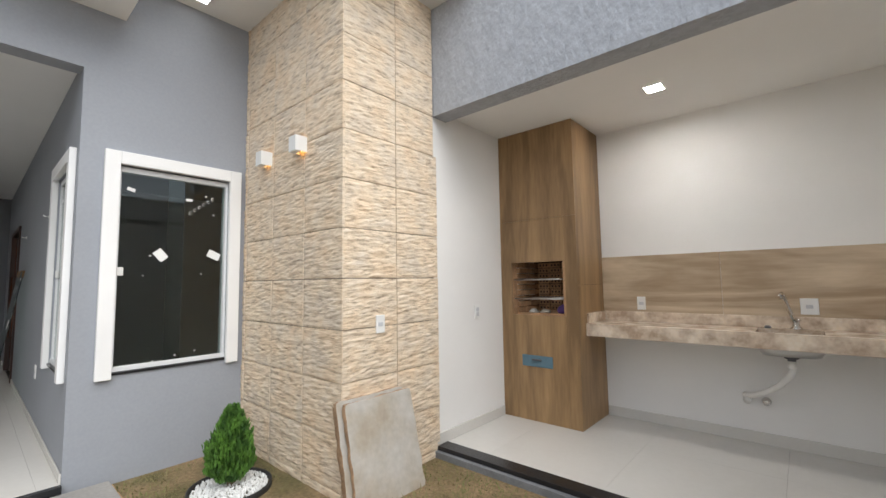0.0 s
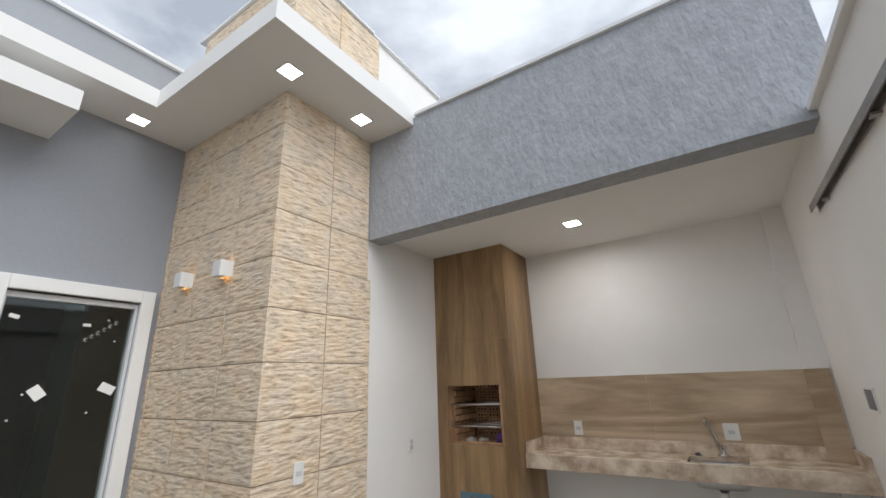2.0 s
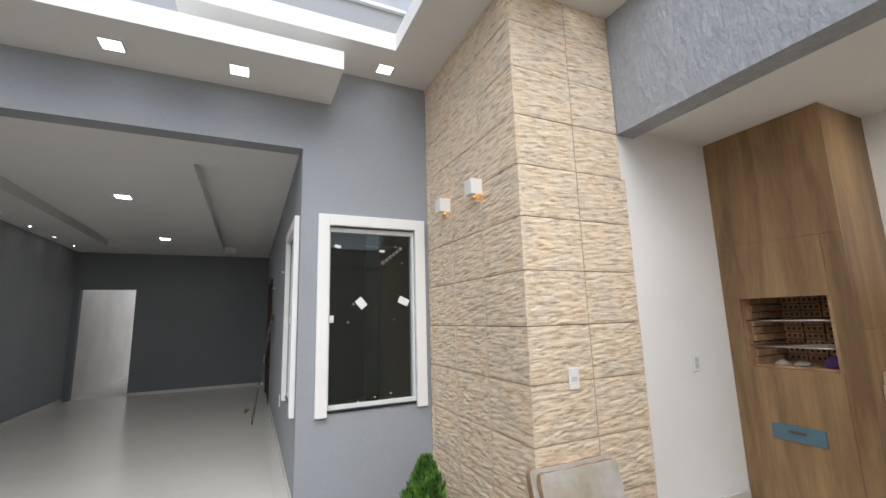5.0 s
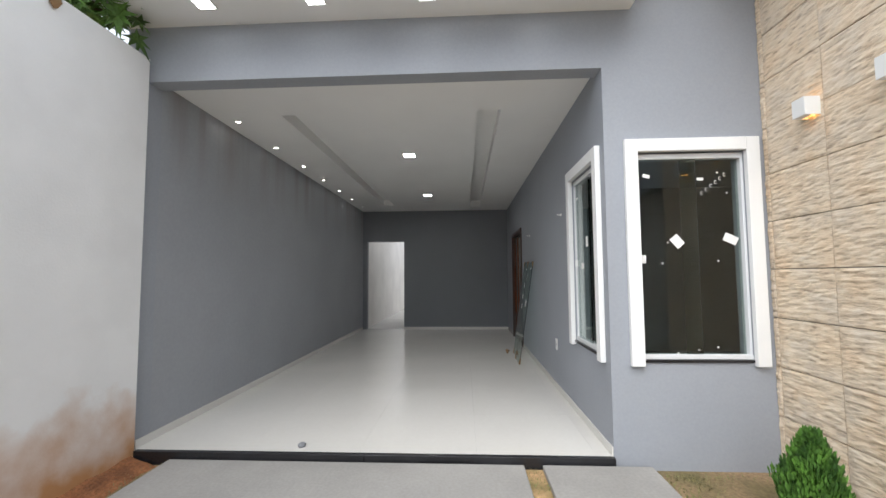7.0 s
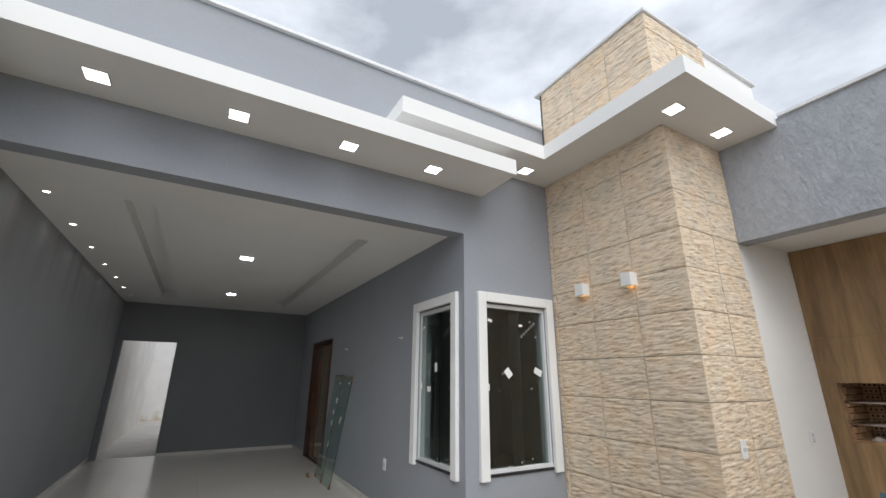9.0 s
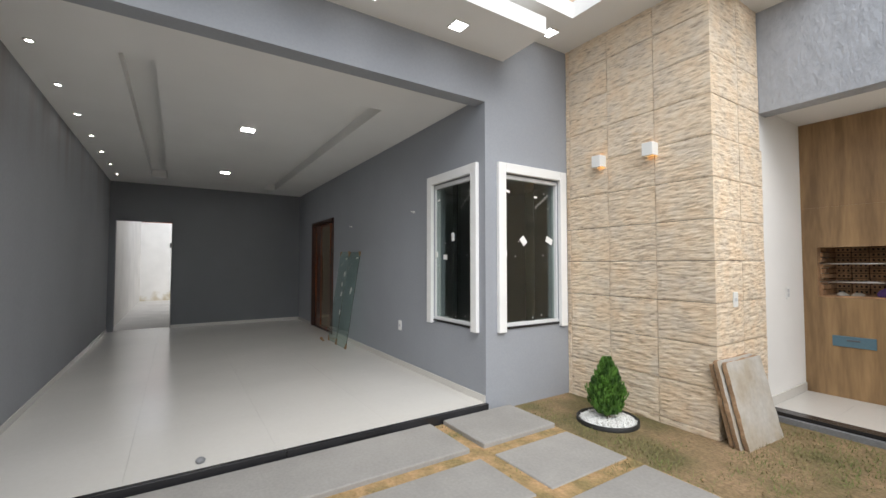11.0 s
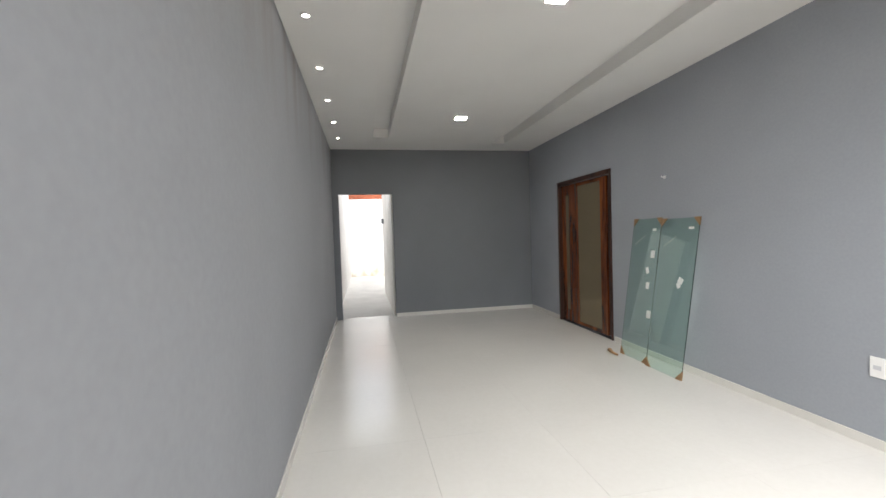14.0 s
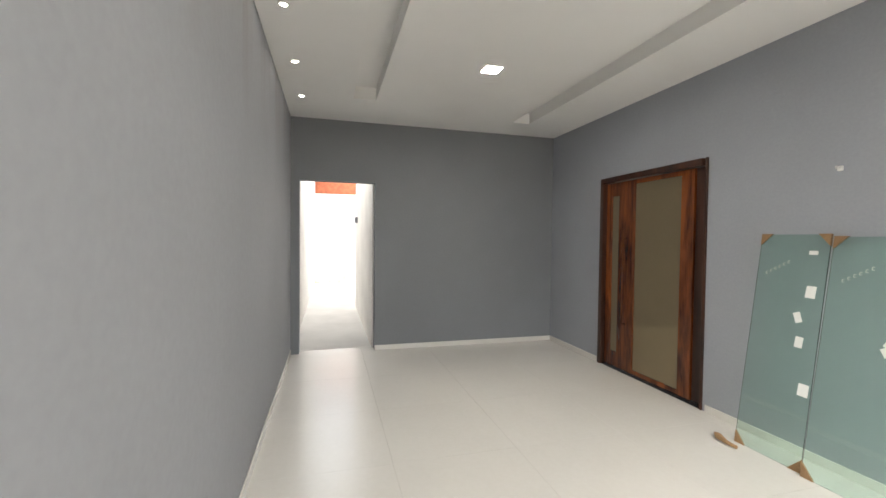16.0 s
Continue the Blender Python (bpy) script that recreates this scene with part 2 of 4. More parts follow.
M_CONC_OLD = material("weathered_concrete", (0.46, 0.44, 0.405), rough=0.95, vary=0.09, scale=4, fine=25, bump=0.3, depth=0.004, second=(0.40, 0.345, 0.27))
M_RUST = material("earth_stained_concrete_edge", (0.34, 0.22, 0.13), rough=0.95, vary=0.25, scale=9, bump=0.6)
M_KERB = material("grey_painted_kerb", (0.20, 0.205, 0.215), rough=0.8, vary=0.12, scale=4, bump=0.3)
M_SOIL = material("sandy_soil_with_dry_turf", (0.235, 0.16, 0.09), rough=0.95, vary=0.3, scale=2.2, fine=45, bump=0.9, depth=0.02, second=(0.13, 0.11, 0.045))
M_JOINT_SOIL = material("sandy_orange_joint_soil", (0.40, 0.255, 0.13), rough=0.95, vary=0.25, scale=6, fine=45, bump=0.9, depth=0.02, second=(0.25, 0.19, 0.08))
M_EARTH = material("loose_red_earth", (0.27, 0.11, 0.045), rough=0.95, vary=0.3, scale=7, fine=50, bump=0.9, depth=0.02)
M_GRASS = material("patchy_grass", (0.12, 0.145, 0.04), rough=0.7, vary=0.35, scale=4, second=(0.235, 0.19, 0.085), bump=0)
M_WOOD = wood_material("brown_wood_look_porcelain", (0.40, 0.25, 0.12), (0.20, 0.12, 0.055), rough=0.42, axis=2)
M_SPLASH = wood_material("beige_veined_porcelain", (0.63, 0.505, 0.36), (0.36, 0.265, 0.17), rough=0.35, axis=0, scale=0.75, piece=0.03, swirl=2.6)
M_GRANITE = material("beige_polished_granite", (0.72, 0.62, 0.50), rough=0.22, vary=0.15, scale=9, fine=55, bump=0.02, second=(0.46, 0.345, 0.25))
M_DOOR = wood_material("dark_red_hardwood", (0.22, 0.06, 0.016), (0.045, 0.012, 0.006), rough=0.22, axis=2, scale=1.4)
# dark jambs, and shade painted into the strip beside the leaf
M_DOOR_DARK = wood_material("dark_and_shaded_hardwood", (0.06, 0.02, 0.010), (0.018, 0.008, 0.005), rough=0.4, axis=2, scale=1.4)
M_TRIM = material("white_painted_trim", (0.84, 0.84, 0.83), rough=0.55, vary=0.02, bump=0.08)
M_ALU = material("white_aluminium", (0.72, 0.73, 0.74), rough=0.35, vary=0.02, bump=0.0)
M_STEEL = material("brushed_steel", (0.55, 0.54, 0.52), rough=0.28, metal=1.0, vary=0.05, bump=0.03)
M_CHROME = material("chrome", (0.75, 0.74, 0.72), rough=0.12, metal=1.0, vary=0.02, bump=0)
M_PLASTIC = material("white_plastic", (0.82, 0.82, 0.80), rough=0.35, vary=0.01, bump=0)
M_PVC = material("white_pvc", (0.80, 0.79, 0.76), rough=0.5, vary=0.05, bump=0.02)
M_SOCKET = material("grey_socket_insert", (0.60, 0.61, 0.63), rough=0.5, vary=0.05, bump=0)
M_SLOT = material("dark_socket_holes", (0.10, 0.10, 0.11), rough=0.5, vary=0.05, bump=0)
M_BLUE = material("blue_grey_painted_steel", (0.10, 0.185, 0.235), rough=0.4, vary=0.06, bump=0.03)
M_BRICK = material("firebrick", (0.44, 0.27, 0.15), rough=0.9, vary=0.2, scale=12, bump=0.4, piece=0.2)
M_FIREBOX_DARK = material("dark_firebox_lining_and_holes", (0.05, 0.038, 0.03), rough=0.95, vary=0.3)
M_PURPLE = material("purple_cloth", (0.10, 0.05, 0.20), rough=0.85, vary=0.2, bump=0.3)
M_TERRA = material("terracotta_brick", (0.30, 0.085, 0.04), rough=0.9, vary=0.2, scale=8, bump=0.4)
M_RAIL = material("galvanised_dark_steel", (0.36, 0.35, 0.34), rough=0.45, metal=0.7, vary=0.15, bump=0.05)
M_LEAF = material("green_leaf", (0.10, 0.20, 0.04), rough=0.5, vary=0.35, scale=6, bump=0.1, piece=0.35)
M_BARK = material("grey_brown_bark", (0.20, 0.15, 0.10), rough=0.95, vary=0.3, scale=10, bump=0.7)
M_CONIFER = material("bright_conifer_foliage", (0.085, 0.19, 0.026), rough=0.65, vary=0.4, scale=14, bump=0, second=(0.03, 0.085, 0.012))
M_PEBBLE = material("white_pebbles", (0.78, 0.78, 0.76), rough=0.8, vary=0.08, scale=30, bump=0.2)
M_RUBBER = material("black_plastic_edging", (0.02, 0.02, 0.02), rough=0.6, bump=0)
M_CARD = material("brown_cardboard", (0.30, 0.18, 0.09), rough=0.9, vary=0.15, bump=0.1)
M_PAPER = material("white_paper", (0.80, 0.80, 0.78), rough=0.8, vary=0.02, bump=0)
M_INK = material("faded_white_marker", (0.62, 0.63, 0.60), rough=0.8, vary=0.1, bump=0)
M_ROOM = material("unlit_room_plaster", (0.42, 0.42, 0.40), rough=0.85, vary=0.03)
M_WGLASS = glass_material("smoked_window_glass", (0.48, 0.56, 0.53))
M_GGLASS = glass_material("green_tempered_glass", (0.70, 0.86, 0.80))
M_DGLASS = material("bronze_mirror_glass", (0.30, 0.24, 0.15), rough=0.07, metal=0.6, vary=0.02, bump=0)
M_LED = lamp_material("cool_white_led_panel", (1.0, 0.99, 0.97), 3.5)
M_LED_IN = lamp_material("warm_white_led_panel", (1.0, 0.97, 0.92), 52.0)
M_LED_PATIO = lamp_material("bright_white_led_panel", (1.0, 0.975, 0.94), 125.0)
M_SPOT = lamp_material("warm_spot_lens", (1.0, 0.95, 0.87), 16.0)
M_BULB = lamp_material("amber_bulb", (1.0, 0.50, 0.14), 5.0)


# ---- builders ----
def finish(ob, bm, mat, bevel=0.0, smooth=False):
    bmesh.ops.recalc_face_normals(bm, faces=bm.faces)
    bm.to_mesh(ob.data)
    bm.free()
    if not isinstance(mat, (list, tuple)):
        mat = [mat]
    for k in mat:
        ob.data.materials.append(k)
    if smooth:
        for p in ob.data.polygons:
            p.use_smooth = True
    if bevel:
        md = ob.modifiers.new("edge", "BEVEL")
        md.width, md.segments, md.limit_method = bevel, 2, "ANGLE"
    return ob


def blank(name):
    return new(name, bpy.data.meshes.new(name))


def add_box(bm, x0, x1, y0, y1, z0, z1, index=0):
    v = [bm.verts.new(p) for p in ((x0, y0, z0), (x1, y0, z0), (x1, y1, z0), (x0, y1, z0),
                                   (x0, y0, z1), (x1, y0, z1), (x1, y1, z1), (x0, y1, z1))]
    for q in ((0, 3, 2, 1), (4, 5, 6, 7), (0, 1, 5, 4), (1, 2, 6, 5), (2, 3, 7, 6), (3, 0, 4, 7)):
        bm.faces.new([v[i] for i in q]).material_index = index
    return v


def box(name, x0, x1, y0, y1, z0, z1, mat, bevel=0.003, parent=None):
    """A block with softened edges; its origin is at the middle of its foot."""
    ob = blank(name)
    cx, cy = (x0 + x1) / 2, (y0 + y1) / 2
    bm = bmesh.new()
    add_box(bm, x0 - cx, x1 - cx, y0 - cy, y1 - cy, 0, z1 - z0)
    finish(ob, bm, mat, bevel)
    ob.matrix_basis = Matrix.Translation((cx, cy, z0))
    return child(ob, parent) if parent else ob


def place_of(ob):
    m = ob.matrix_basis
    return place_of(ob.parent) @ ob.matrix_parent_inverse @ m if ob.parent else m


def child(ob, parent):
    ob.parent = parent
    ob.matrix_parent_inverse = place_of(parent).inverted()
    return ob


def base(name, x, y, z):
    ob = new(name)
    ob.matrix_basis = Matrix.Translation((x, y, z))
    ob.empty_display_size = 0.1
    return ob


def plate(name, axis, a, b, u, v, holes, mat, parent=None):
    """A wall, floor or ceiling between a and b along axis, spanning u and v (the other two axes in order), with holes (u0, u1, v0, v1) cut through."""
    us = sorted({*u, *[min(max(h[i], u[0]), u[1]) for h in holes for i in (0, 1)]})
    vs = sorted({*v, *[min(max(h[i], v[0]), v[1]) for h in holes for i in (2, 3)]})
    solid = {}
    for i in range(len(us) - 1):
        for j in range(len(vs) - 1):
            mu, mv = (us[i] + us[i + 1]) / 2, (vs[j] + vs[j + 1]) / 2
            solid[i, j] = not any(h[0] < mu < h[1] and h[2] < mv < h[3] for h in holes)
    bm = bmesh.new()
    made = {}

    def vert(i, j, k):
        if (i, j, k) not in made:
            p = [us[i], vs[j]]
            p.insert("xyz".index(axis), (a, b)[k])
            made[i, j, k] = bm.verts.new(p)
        return made[i, j, k]
    for (i, j), s in solid.items():
        if not s:
            continue
        for k in (0, 1):
            bm.faces.new([vert(i, j, k), vert(i + 1, j, k), vert(i + 1, j + 1, k), vert(i, j + 1, k)])
        for di, dj, p, q in ((-1, 0, (i, j), (i, j + 1)), (1, 0, (i + 1, j), (i + 1, j + 1)), (0, -1, (i, j), (i + 1, j)), (0, 1, (i, j + 1), (i + 1, j + 1))):
            if not solid.get((i + di, j + dj)):
                bm.faces.new([vert(*p, 0), vert(*q, 0), vert(*q, 1), vert(*p, 1)])
    ob = finish(blank(name), bm, mat)
    return child(ob, parent) if parent else ob


def tube(name, points, radius, mat, parent=None, sides=10):
    """A round bar or hose along the points, ends closed."""
    bm = bmesh.new()
    pts = [Vector(p) for p in points]
    rings = []
    for i, p in enumerate(pts):
        d = (pts[min(i + 1, len(pts) - 1)] - pts[max(i - 1, 0)]).normalized()
        side = d.cross(Vector((0.12, 0.31, 0.94))).normalized()
        up = d.cross(side)
        r = radius[i] if isinstance(radius, (list, tuple)) else radius
        rings.append([bm.verts.new(p - pts[0] + r * (math.cos(t) * side + math.sin(t) * up)) for t in [2 * math.pi * k / sides for k in range(sides)]])
    for r0, r1 in zip(rings, rings[1:]):
        for k in range(sides):
            bm.faces.new([r0[k], r0[(k + 1) % sides], r1[(k + 1) % sides], r1[k]])
    bm.faces.new(rings[0])
    bm.faces.new(rings[-1])
    ob = finish(blank(name), bm, mat, smooth=True)
    ob.matrix_basis = Matrix.Translation(pts[0])
    return child(ob, parent) if parent else ob


def turned(name, profile, mat, at, parent=None, sides=28, stretch=(1, 1)):
    """A round body from (radius, height) pairs."""
    bm = bmesh.new()
    rings = [[bm.verts.new((max(r, 0.0005) * stretch[0] * math.cos(2 * math.pi * k / sides), max(r, 0.0005) * stretch[1] * math.sin(2 * math.pi * k / sides), z)) for k in range(sides)] for r, z in profile]
    for r0, r1 in zip(rings, rings[1:]):
        for k in range(sides):
            bm.faces.new([r0[k], r0[(k + 1) % sides], r1[(k + 1) % sides], r1[k]])
    bm.faces.new(rings[0])
    bm.faces.new(rings[-1])
    ob = finish(blank(name), bm, mat, smooth=True)
    ob.matrix_basis = Matrix.Translation(at)
    return child(ob, parent) if parent else ob


# ---- the plan ----
GROUND, FLOOR, PATIO = 0.15, 0.24, 0.225
PAVER = 0.178
FRONT, SIDE, LEFT, BACK = -3.57, 0.53, -2.86, -10.29
STREET, YARD = 0.68, -2.83
CEIL, LINTEL = 3.01, 2.955
COL_X, COL_Y, BEAM_Y = -2.17, 1.625, 2.49
PATIO_BACK, PATIO_CEIL = 4.04, 2.865
SOFFIT, SOFFIT_LOW = 3.705, 3.385


def structure(ob, label="", category=""):
    return tagged(ob, label, category, "", "structure")


# ground, floors
ground = plate("ground", "z", -0.3, GROUND, (-60, 60), (-60, 60), [(-20.0, FRONT, LEFT - 0.1, 6.0), (STREET + 1.6, STREET + 8.0, -59, 59)], M_SOIL)
structure(ground, "sandy garden soil with patchy dry turf", "ground")
structure(plate("floor_garage", "z", 0.0, FLOOR - 0.008, (BACK - 0.15, FRONT), (LEFT, SIDE), [], M_GROUT), "polished cream porcelain tile floor in the garage", "floor")
structure(plate("floor_patio", "z", 0.0, PATIO - 0.008, (COL_X, STREET), (BEAM_Y + 0.12, PATIO_BACK), [], M_GROUT), "polished cream porcelain tile floor of the barbecue area", "floor")
structure(plate("floor_passage", "z", 0.0, 0.2, (-18.6, BACK - 0.15), (LEFT, -0.6), [], M_PALE), "pale concrete floor of the rear passage", "floor")
structure(plate("floor_room", "z", 0.0, FLOOR, (-7.6, FRONT - 0.15), (SIDE + 0.15, 4.0), [], M_TILE), "pale tile floor of the unlit room", "floor")
structure(box("patio_kerb", COL_X, STREET, BEAM_Y - 0.03, BEAM_Y + 0.06, 0.0, PATIO - 0.03, M_KERB), "grey painted concrete kerb under the barbecue area", "kerb")
structure(box("patio_threshold", COL_X, STREET, BEAM_Y + 0.0, BEAM_Y + 0.12, PATIO - 0.03, PATIO + 0.002, M_BLACK), "black granite threshold along the barbecue area", "threshold")
for y0, y1 in ((LEFT + 0.03, -1.175), (-1.171, SIDE)):
    structure(box("garage_threshold", FRONT, FRONT + 0.04, y0, y1, 0.10, FLOOR + 0.001, M_BLACK), "black granite threshold along the garage floor", "threshold")

# walls
WIN_A = (0.745, 1.485, 0.875, 2.33)
WIN_B = (-4.46, -3.745, 0.875, 2.33)
DOOR = (-9.22, -7.86, 0.2, 2.305)
structure(plate("wall_front", "x", FRONT - 0.15, FRONT, (LEFT - 0.17, BEAM_Y), (0.0, 4.44), [(LEFT, SIDE, -1, LINTEL), WIN_A], M_GREY), "smooth grey painted front wall with a wide garage opening", "wall")
structure(plate("wall_side", "y", SIDE, SIDE + 0.15, (BACK, FRONT - 0.15), (0.0, 3.2), [WIN_B, DOOR], M_GREY), "grey painted garage wall with window and door", "wall")
structure(plate("wall_left", "y", LEFT - 0.15, LEFT, (BACK - 0.15, FRONT - 0.15), (0.0, 3.2), [], M_GREY_STREAKED), "grey painted garage wall with faint water streaks", "wall")
structure(plate("wall_back", "x", BACK - 0.15, BACK, (LEFT, SIDE + 0.15), (0.0, 3.2), [(-2.765, -1.885, -1, 2.29)], M_GREY_DARK), "darker grey rear wall with a doorway", "wall")
structure(plate("wall_yard", "y", YARD - 0.19, YARD, (FRONT + 0.03, STREET + 0.15), (0.0, 3.12), [], M_STAINED), "white boundary wall with earth stains at its foot", "wall")
structure(plate("wall_street", "x", STREET, STREET + 0.15, (YARD, BEAM_Y), (0.0, 2.84), [(YARD + 0.2, 1.0, -1, 2.5)], M_WHITE), "white painted street wall", "wall")
structure(plate("wall_patio_street", "x", STREET, STREET + 0.15, (BEAM_Y, PATIO_BACK + 0.15), (0.0, 3.78), [(BEAM_Y - 1, BEAM_Y + 0.17, 2.80, 9)], M_WHITE), "white painted wall beside the barbecue area", "wall")
structure(box("coping_upper", COL_X - 0.23, COL_X + 0.012, BEAM_Y + 0.002, 3.67, 4.92, 4.95, M_ALU), "pale metal coping on the upper parapet", "coping")
structure(box("coping_street", STREET - 0.035, STREET + 0.18, YARD, BEAM_Y - 0.004, 2.84, 2.875, M_TRIM), "white mortar coping on the street wall", "coping")
structure(plate("road", "z", -0.2, 0.05, (STREET + 1.6, STREET + 8.0), (-59, 59), [], M_CONC), "grey street paving outside the gate opening", "road")
structure(plate("wall_patio_back", "y", PATIO_BACK, PATIO_BACK + 0.15, (COL_X - 0.2, STREET), (0.0, 3.78), [], M_WHITE), "white painted rear wall of the barbecue area", "wall")
structure(plate("wall_patio_side", "x", COL_X - 0.2, COL_X - 0.008, (BEAM_Y, PATIO_BACK), (0.0, 3.78), [], M_WHITE), "white painted side wall of the barbecue area", "wall")
structure(plate("beam", "y", BEAM_Y, BEAM_Y + 0.17, (COL_X - 0.008, STREET + 0.11), (2.80, 3.78), [], M_GREY_ROUGH), "grey textured beam over the barbecue area", "beam")
structure(plate("wall_upper", "x", COL_X - 0.2, COL_X - 0.02, (BEAM_Y + 0.0, 3.64), (3.78, 4.92), [], M_WHITE), "white painted upper parapet", "wall")
structure(box("pilaster", STREET - 0.14, STREET, PATIO_BACK - 0.07, PATIO_BACK, PATIO, PATIO_CEIL, M_WHITE), "white painted corner pilaster", "pilaster")

# ceilings
SLOTS = [(-9.45, -4.41, -2.2, -1.975), (-9.75, -4.41, -0.335, -0.115)]
ceiling = plate("ceiling_garage", "z", CEIL, CEIL + 0.03, (BACK, FRONT - 0.15), (LEFT, SIDE), SLOTS, M_CEIL)
structure(ceiling, "white plaster garage ceiling with two long recessed slots", "ceiling")
structure(plate("ceiling_slot_top", "z", CEIL + 0.125, CEIL + 0.15, (BACK, FRONT - 0.15), (LEFT, SIDE), [], M_CEIL), "white plaster above the ceiling slots", "ceiling")
for k, (x0, x1, y0, y1) in enumerate(SLOTS):
    structure(plate("ceiling_slot_sides", "z", CEIL + 0.03, CEIL + 0.125, (x0 - 0.02, x1 + 0.02), (y0 - 0.02, y1 + 0.02), [(x0, x1, y0, y1)], M_CEIL), "white plaster sides of a ceiling slot", "ceiling")
structure(plate("ceiling_patio", "z", PATIO_CEIL, PATIO_CEIL + 0.12, (COL_X - 0.008, STREET), (BEAM_Y + 0.17, PATIO_BACK), [], M_CEIL), "white plaster ceiling over the barbecue area", "ceiling")
structure(plate("ceiling_room", "z", 2.9, 3.0, (-7.6, FRONT - 0.15), (SIDE + 0.15, 4.0), [], M_ROOM), "plaster ceiling of the unlit room", "ceiling")
structure(plate("wall_room_far", "x", -7.7, -7.6, (SIDE + 0.15, 4.0), (0, 3.0), [], M_ROOM), "plaster wall of the unlit room", "wall")
structure(plate("wall_room_end", "y", 4.0, 4.1, (-10.4, COL_X - 0.2), (0, 3.0), [], M_ROOM), "plaster wall of the unlit room", "wall")
structure(plate("wall_room_inner", "x", FRONT - 0.15, FRONT, (BEAM_Y, 4.0), (0, 3.7), [], M_ROOM), "plaster wall of the unlit room", "wall")
structure(plate("wall_hall", "y", 2.2, 2.3, (-10.4, -7.7), (0, 3.0), [], M_ROOM), "plaster wall behind the entrance door", "wall")
structure(plate("roof", "z", 3.21, 3.3, (BACK - 0.1, FRONT - 0.15), (LEFT - 0.15, 4.1), [], M_CONC), "concrete roof slab", "roof")

# cornices with lamps
structure(plate("cornice_low", "z", SOFFIT_LOW, SOFFIT_LOW + 0.145, (FRONT, -3.02), (LEFT - 0.17, 0.745), [], M_CEIL), "white plaster soffit box over the garage opening", "soffit")
structure(plate("cornice", "z", SOFFIT, SOFFIT + 0.15, (FRONT, -1.69), (-0.35, BEAM_Y - 0.002), [(-3.1, 0, -1, 1.175), (FRONT - 1, COL_X - 0.012, COL_Y + 0.012, 9)], M_CEIL), "white plaster cornice wrapping round the stone column", "soffit")
structure(box("coping_front", FRONT - 0.2, FRONT + 0.035, LEFT - 0.2, COL_Y - 0.01, 4.44, 4.475, M_ALU), "pale metal coping along the grey parapet", "coping")
structure(box("coping_beam", COL_X + 0.5, STREET + 0.12, BEAM_Y - 0.025, BEAM_Y + 0.17, 3.78, 3.81, M_ALU), "pale metal coping along the textured beam", "coping")

# baseboards
for x0, x1 in ((BACK + 0.012, DOOR[0] - 0.03), (DOOR[1] + 0.03, FRONT - 0.003)):
    structure(box("baseboard", x0, x1, SIDE - 0.012, SIDE - 0.001, FLOOR, FLOOR + 0.06, M_TILE), "pale porcelain baseboard", "baseboard")
structure(box("baseboard", BACK + 0.012, FRONT - 0.003, LEFT + 0.001, LEFT + 0.012, FLOOR, FLOOR + 0.06, M_TILE), "pale porcelain baseboard", "baseboard")
structure(box("baseboard", BACK + 0.001, BACK + 0.012, -1.885, SIDE, FLOOR, FLOOR + 0.06, M_TILE), "pale porcelain baseboard", "baseboard")
structure(box("baseboard", COL_X - 0.008, COL_X + 0.006, BEAM_Y + 0.0, 3.44, PATIO, PATIO + 0.085, M_TILE), "pale porcelain baseboard", "baseboard")
structure(box("baseboard", -1.42, STREET - 0.14, PATIO_BACK - 0.013, PATIO_BACK - 0.001, PATIO, PATIO + 0.085, M_TILE), "pale porcelain baseboard", "baseboard")
structure(box("baseboard", STREET - 0.15, STREET - 0.013, PATIO_BACK - 0.083, PATIO_BACK - 0.071, PATIO, PATIO + 0.085, M_TILE), "pale porcelain baseboard", "baseboard")
structure(box("baseboard", STREET - 0.013, STREET - 0.001, BEAM_Y + 0.12, PATIO_BACK - 0.07, PATIO, PATIO + 0.085, M_TILE), "pale porcelain baseboard", "baseboard")

# rear passage, open to the sky
# both side walls are made 4.4 m high to hold back sky light
structure(plate("wall_passage_left", "y", LEFT - 0.15, LEFT, (-18.6, BACK - 0.15), (0, 4.4), [], M_PASSAGE), "white passage wall", "wall")
structure(plate("wall_passage_right", "y", -1.9, -1.75, (-14.0, BACK - 0.15), (0, 4.4), [], M_PASSAGE), "white passage wall", "wall")
structure(plate("wall_passage_return", "x", -14.0, -13.85, (-1.75, -0.6), (0, 3.2), [], M_PASSAGE), "white passage wall", "wall")
structure(plate("wall_passage_side", "y", -0.6, -0.45, (-18.6, -13.85), (0, 3.2), [], M_PASSAGE), "white passage wall", "wall")
structure(plate("wall_passage_end", "x", -18.6, -18.45, (LEFT, -0.6), (0, 2.95), [], M_PASSAGE_END), "white passage end wall with a stained foot", "wall")
structure(box("brick_top", -18.58, -18.47, LEFT, -0.6, 2.95, 3.6, M_TERRA), "bare terracotta bricks above the passage end wall", "brick wall")

# ---- stone column ----
column = structure(box("column", FRONT + 0.001, COL_X - 0.012, COL_Y + 0.012, BEAM_Y - 0.001, 0.0, 4.92, M_MORTAR, bevel=0), "column clad in cream split-face stone tiles", "column")
structure(box("column_coping", FRONT - 0.05, COL_X + 0.03, COL_Y - 0.03, BEAM_Y, 4.92, 4.95, M_ALU), "pale metal coping on the stone column", "coping")


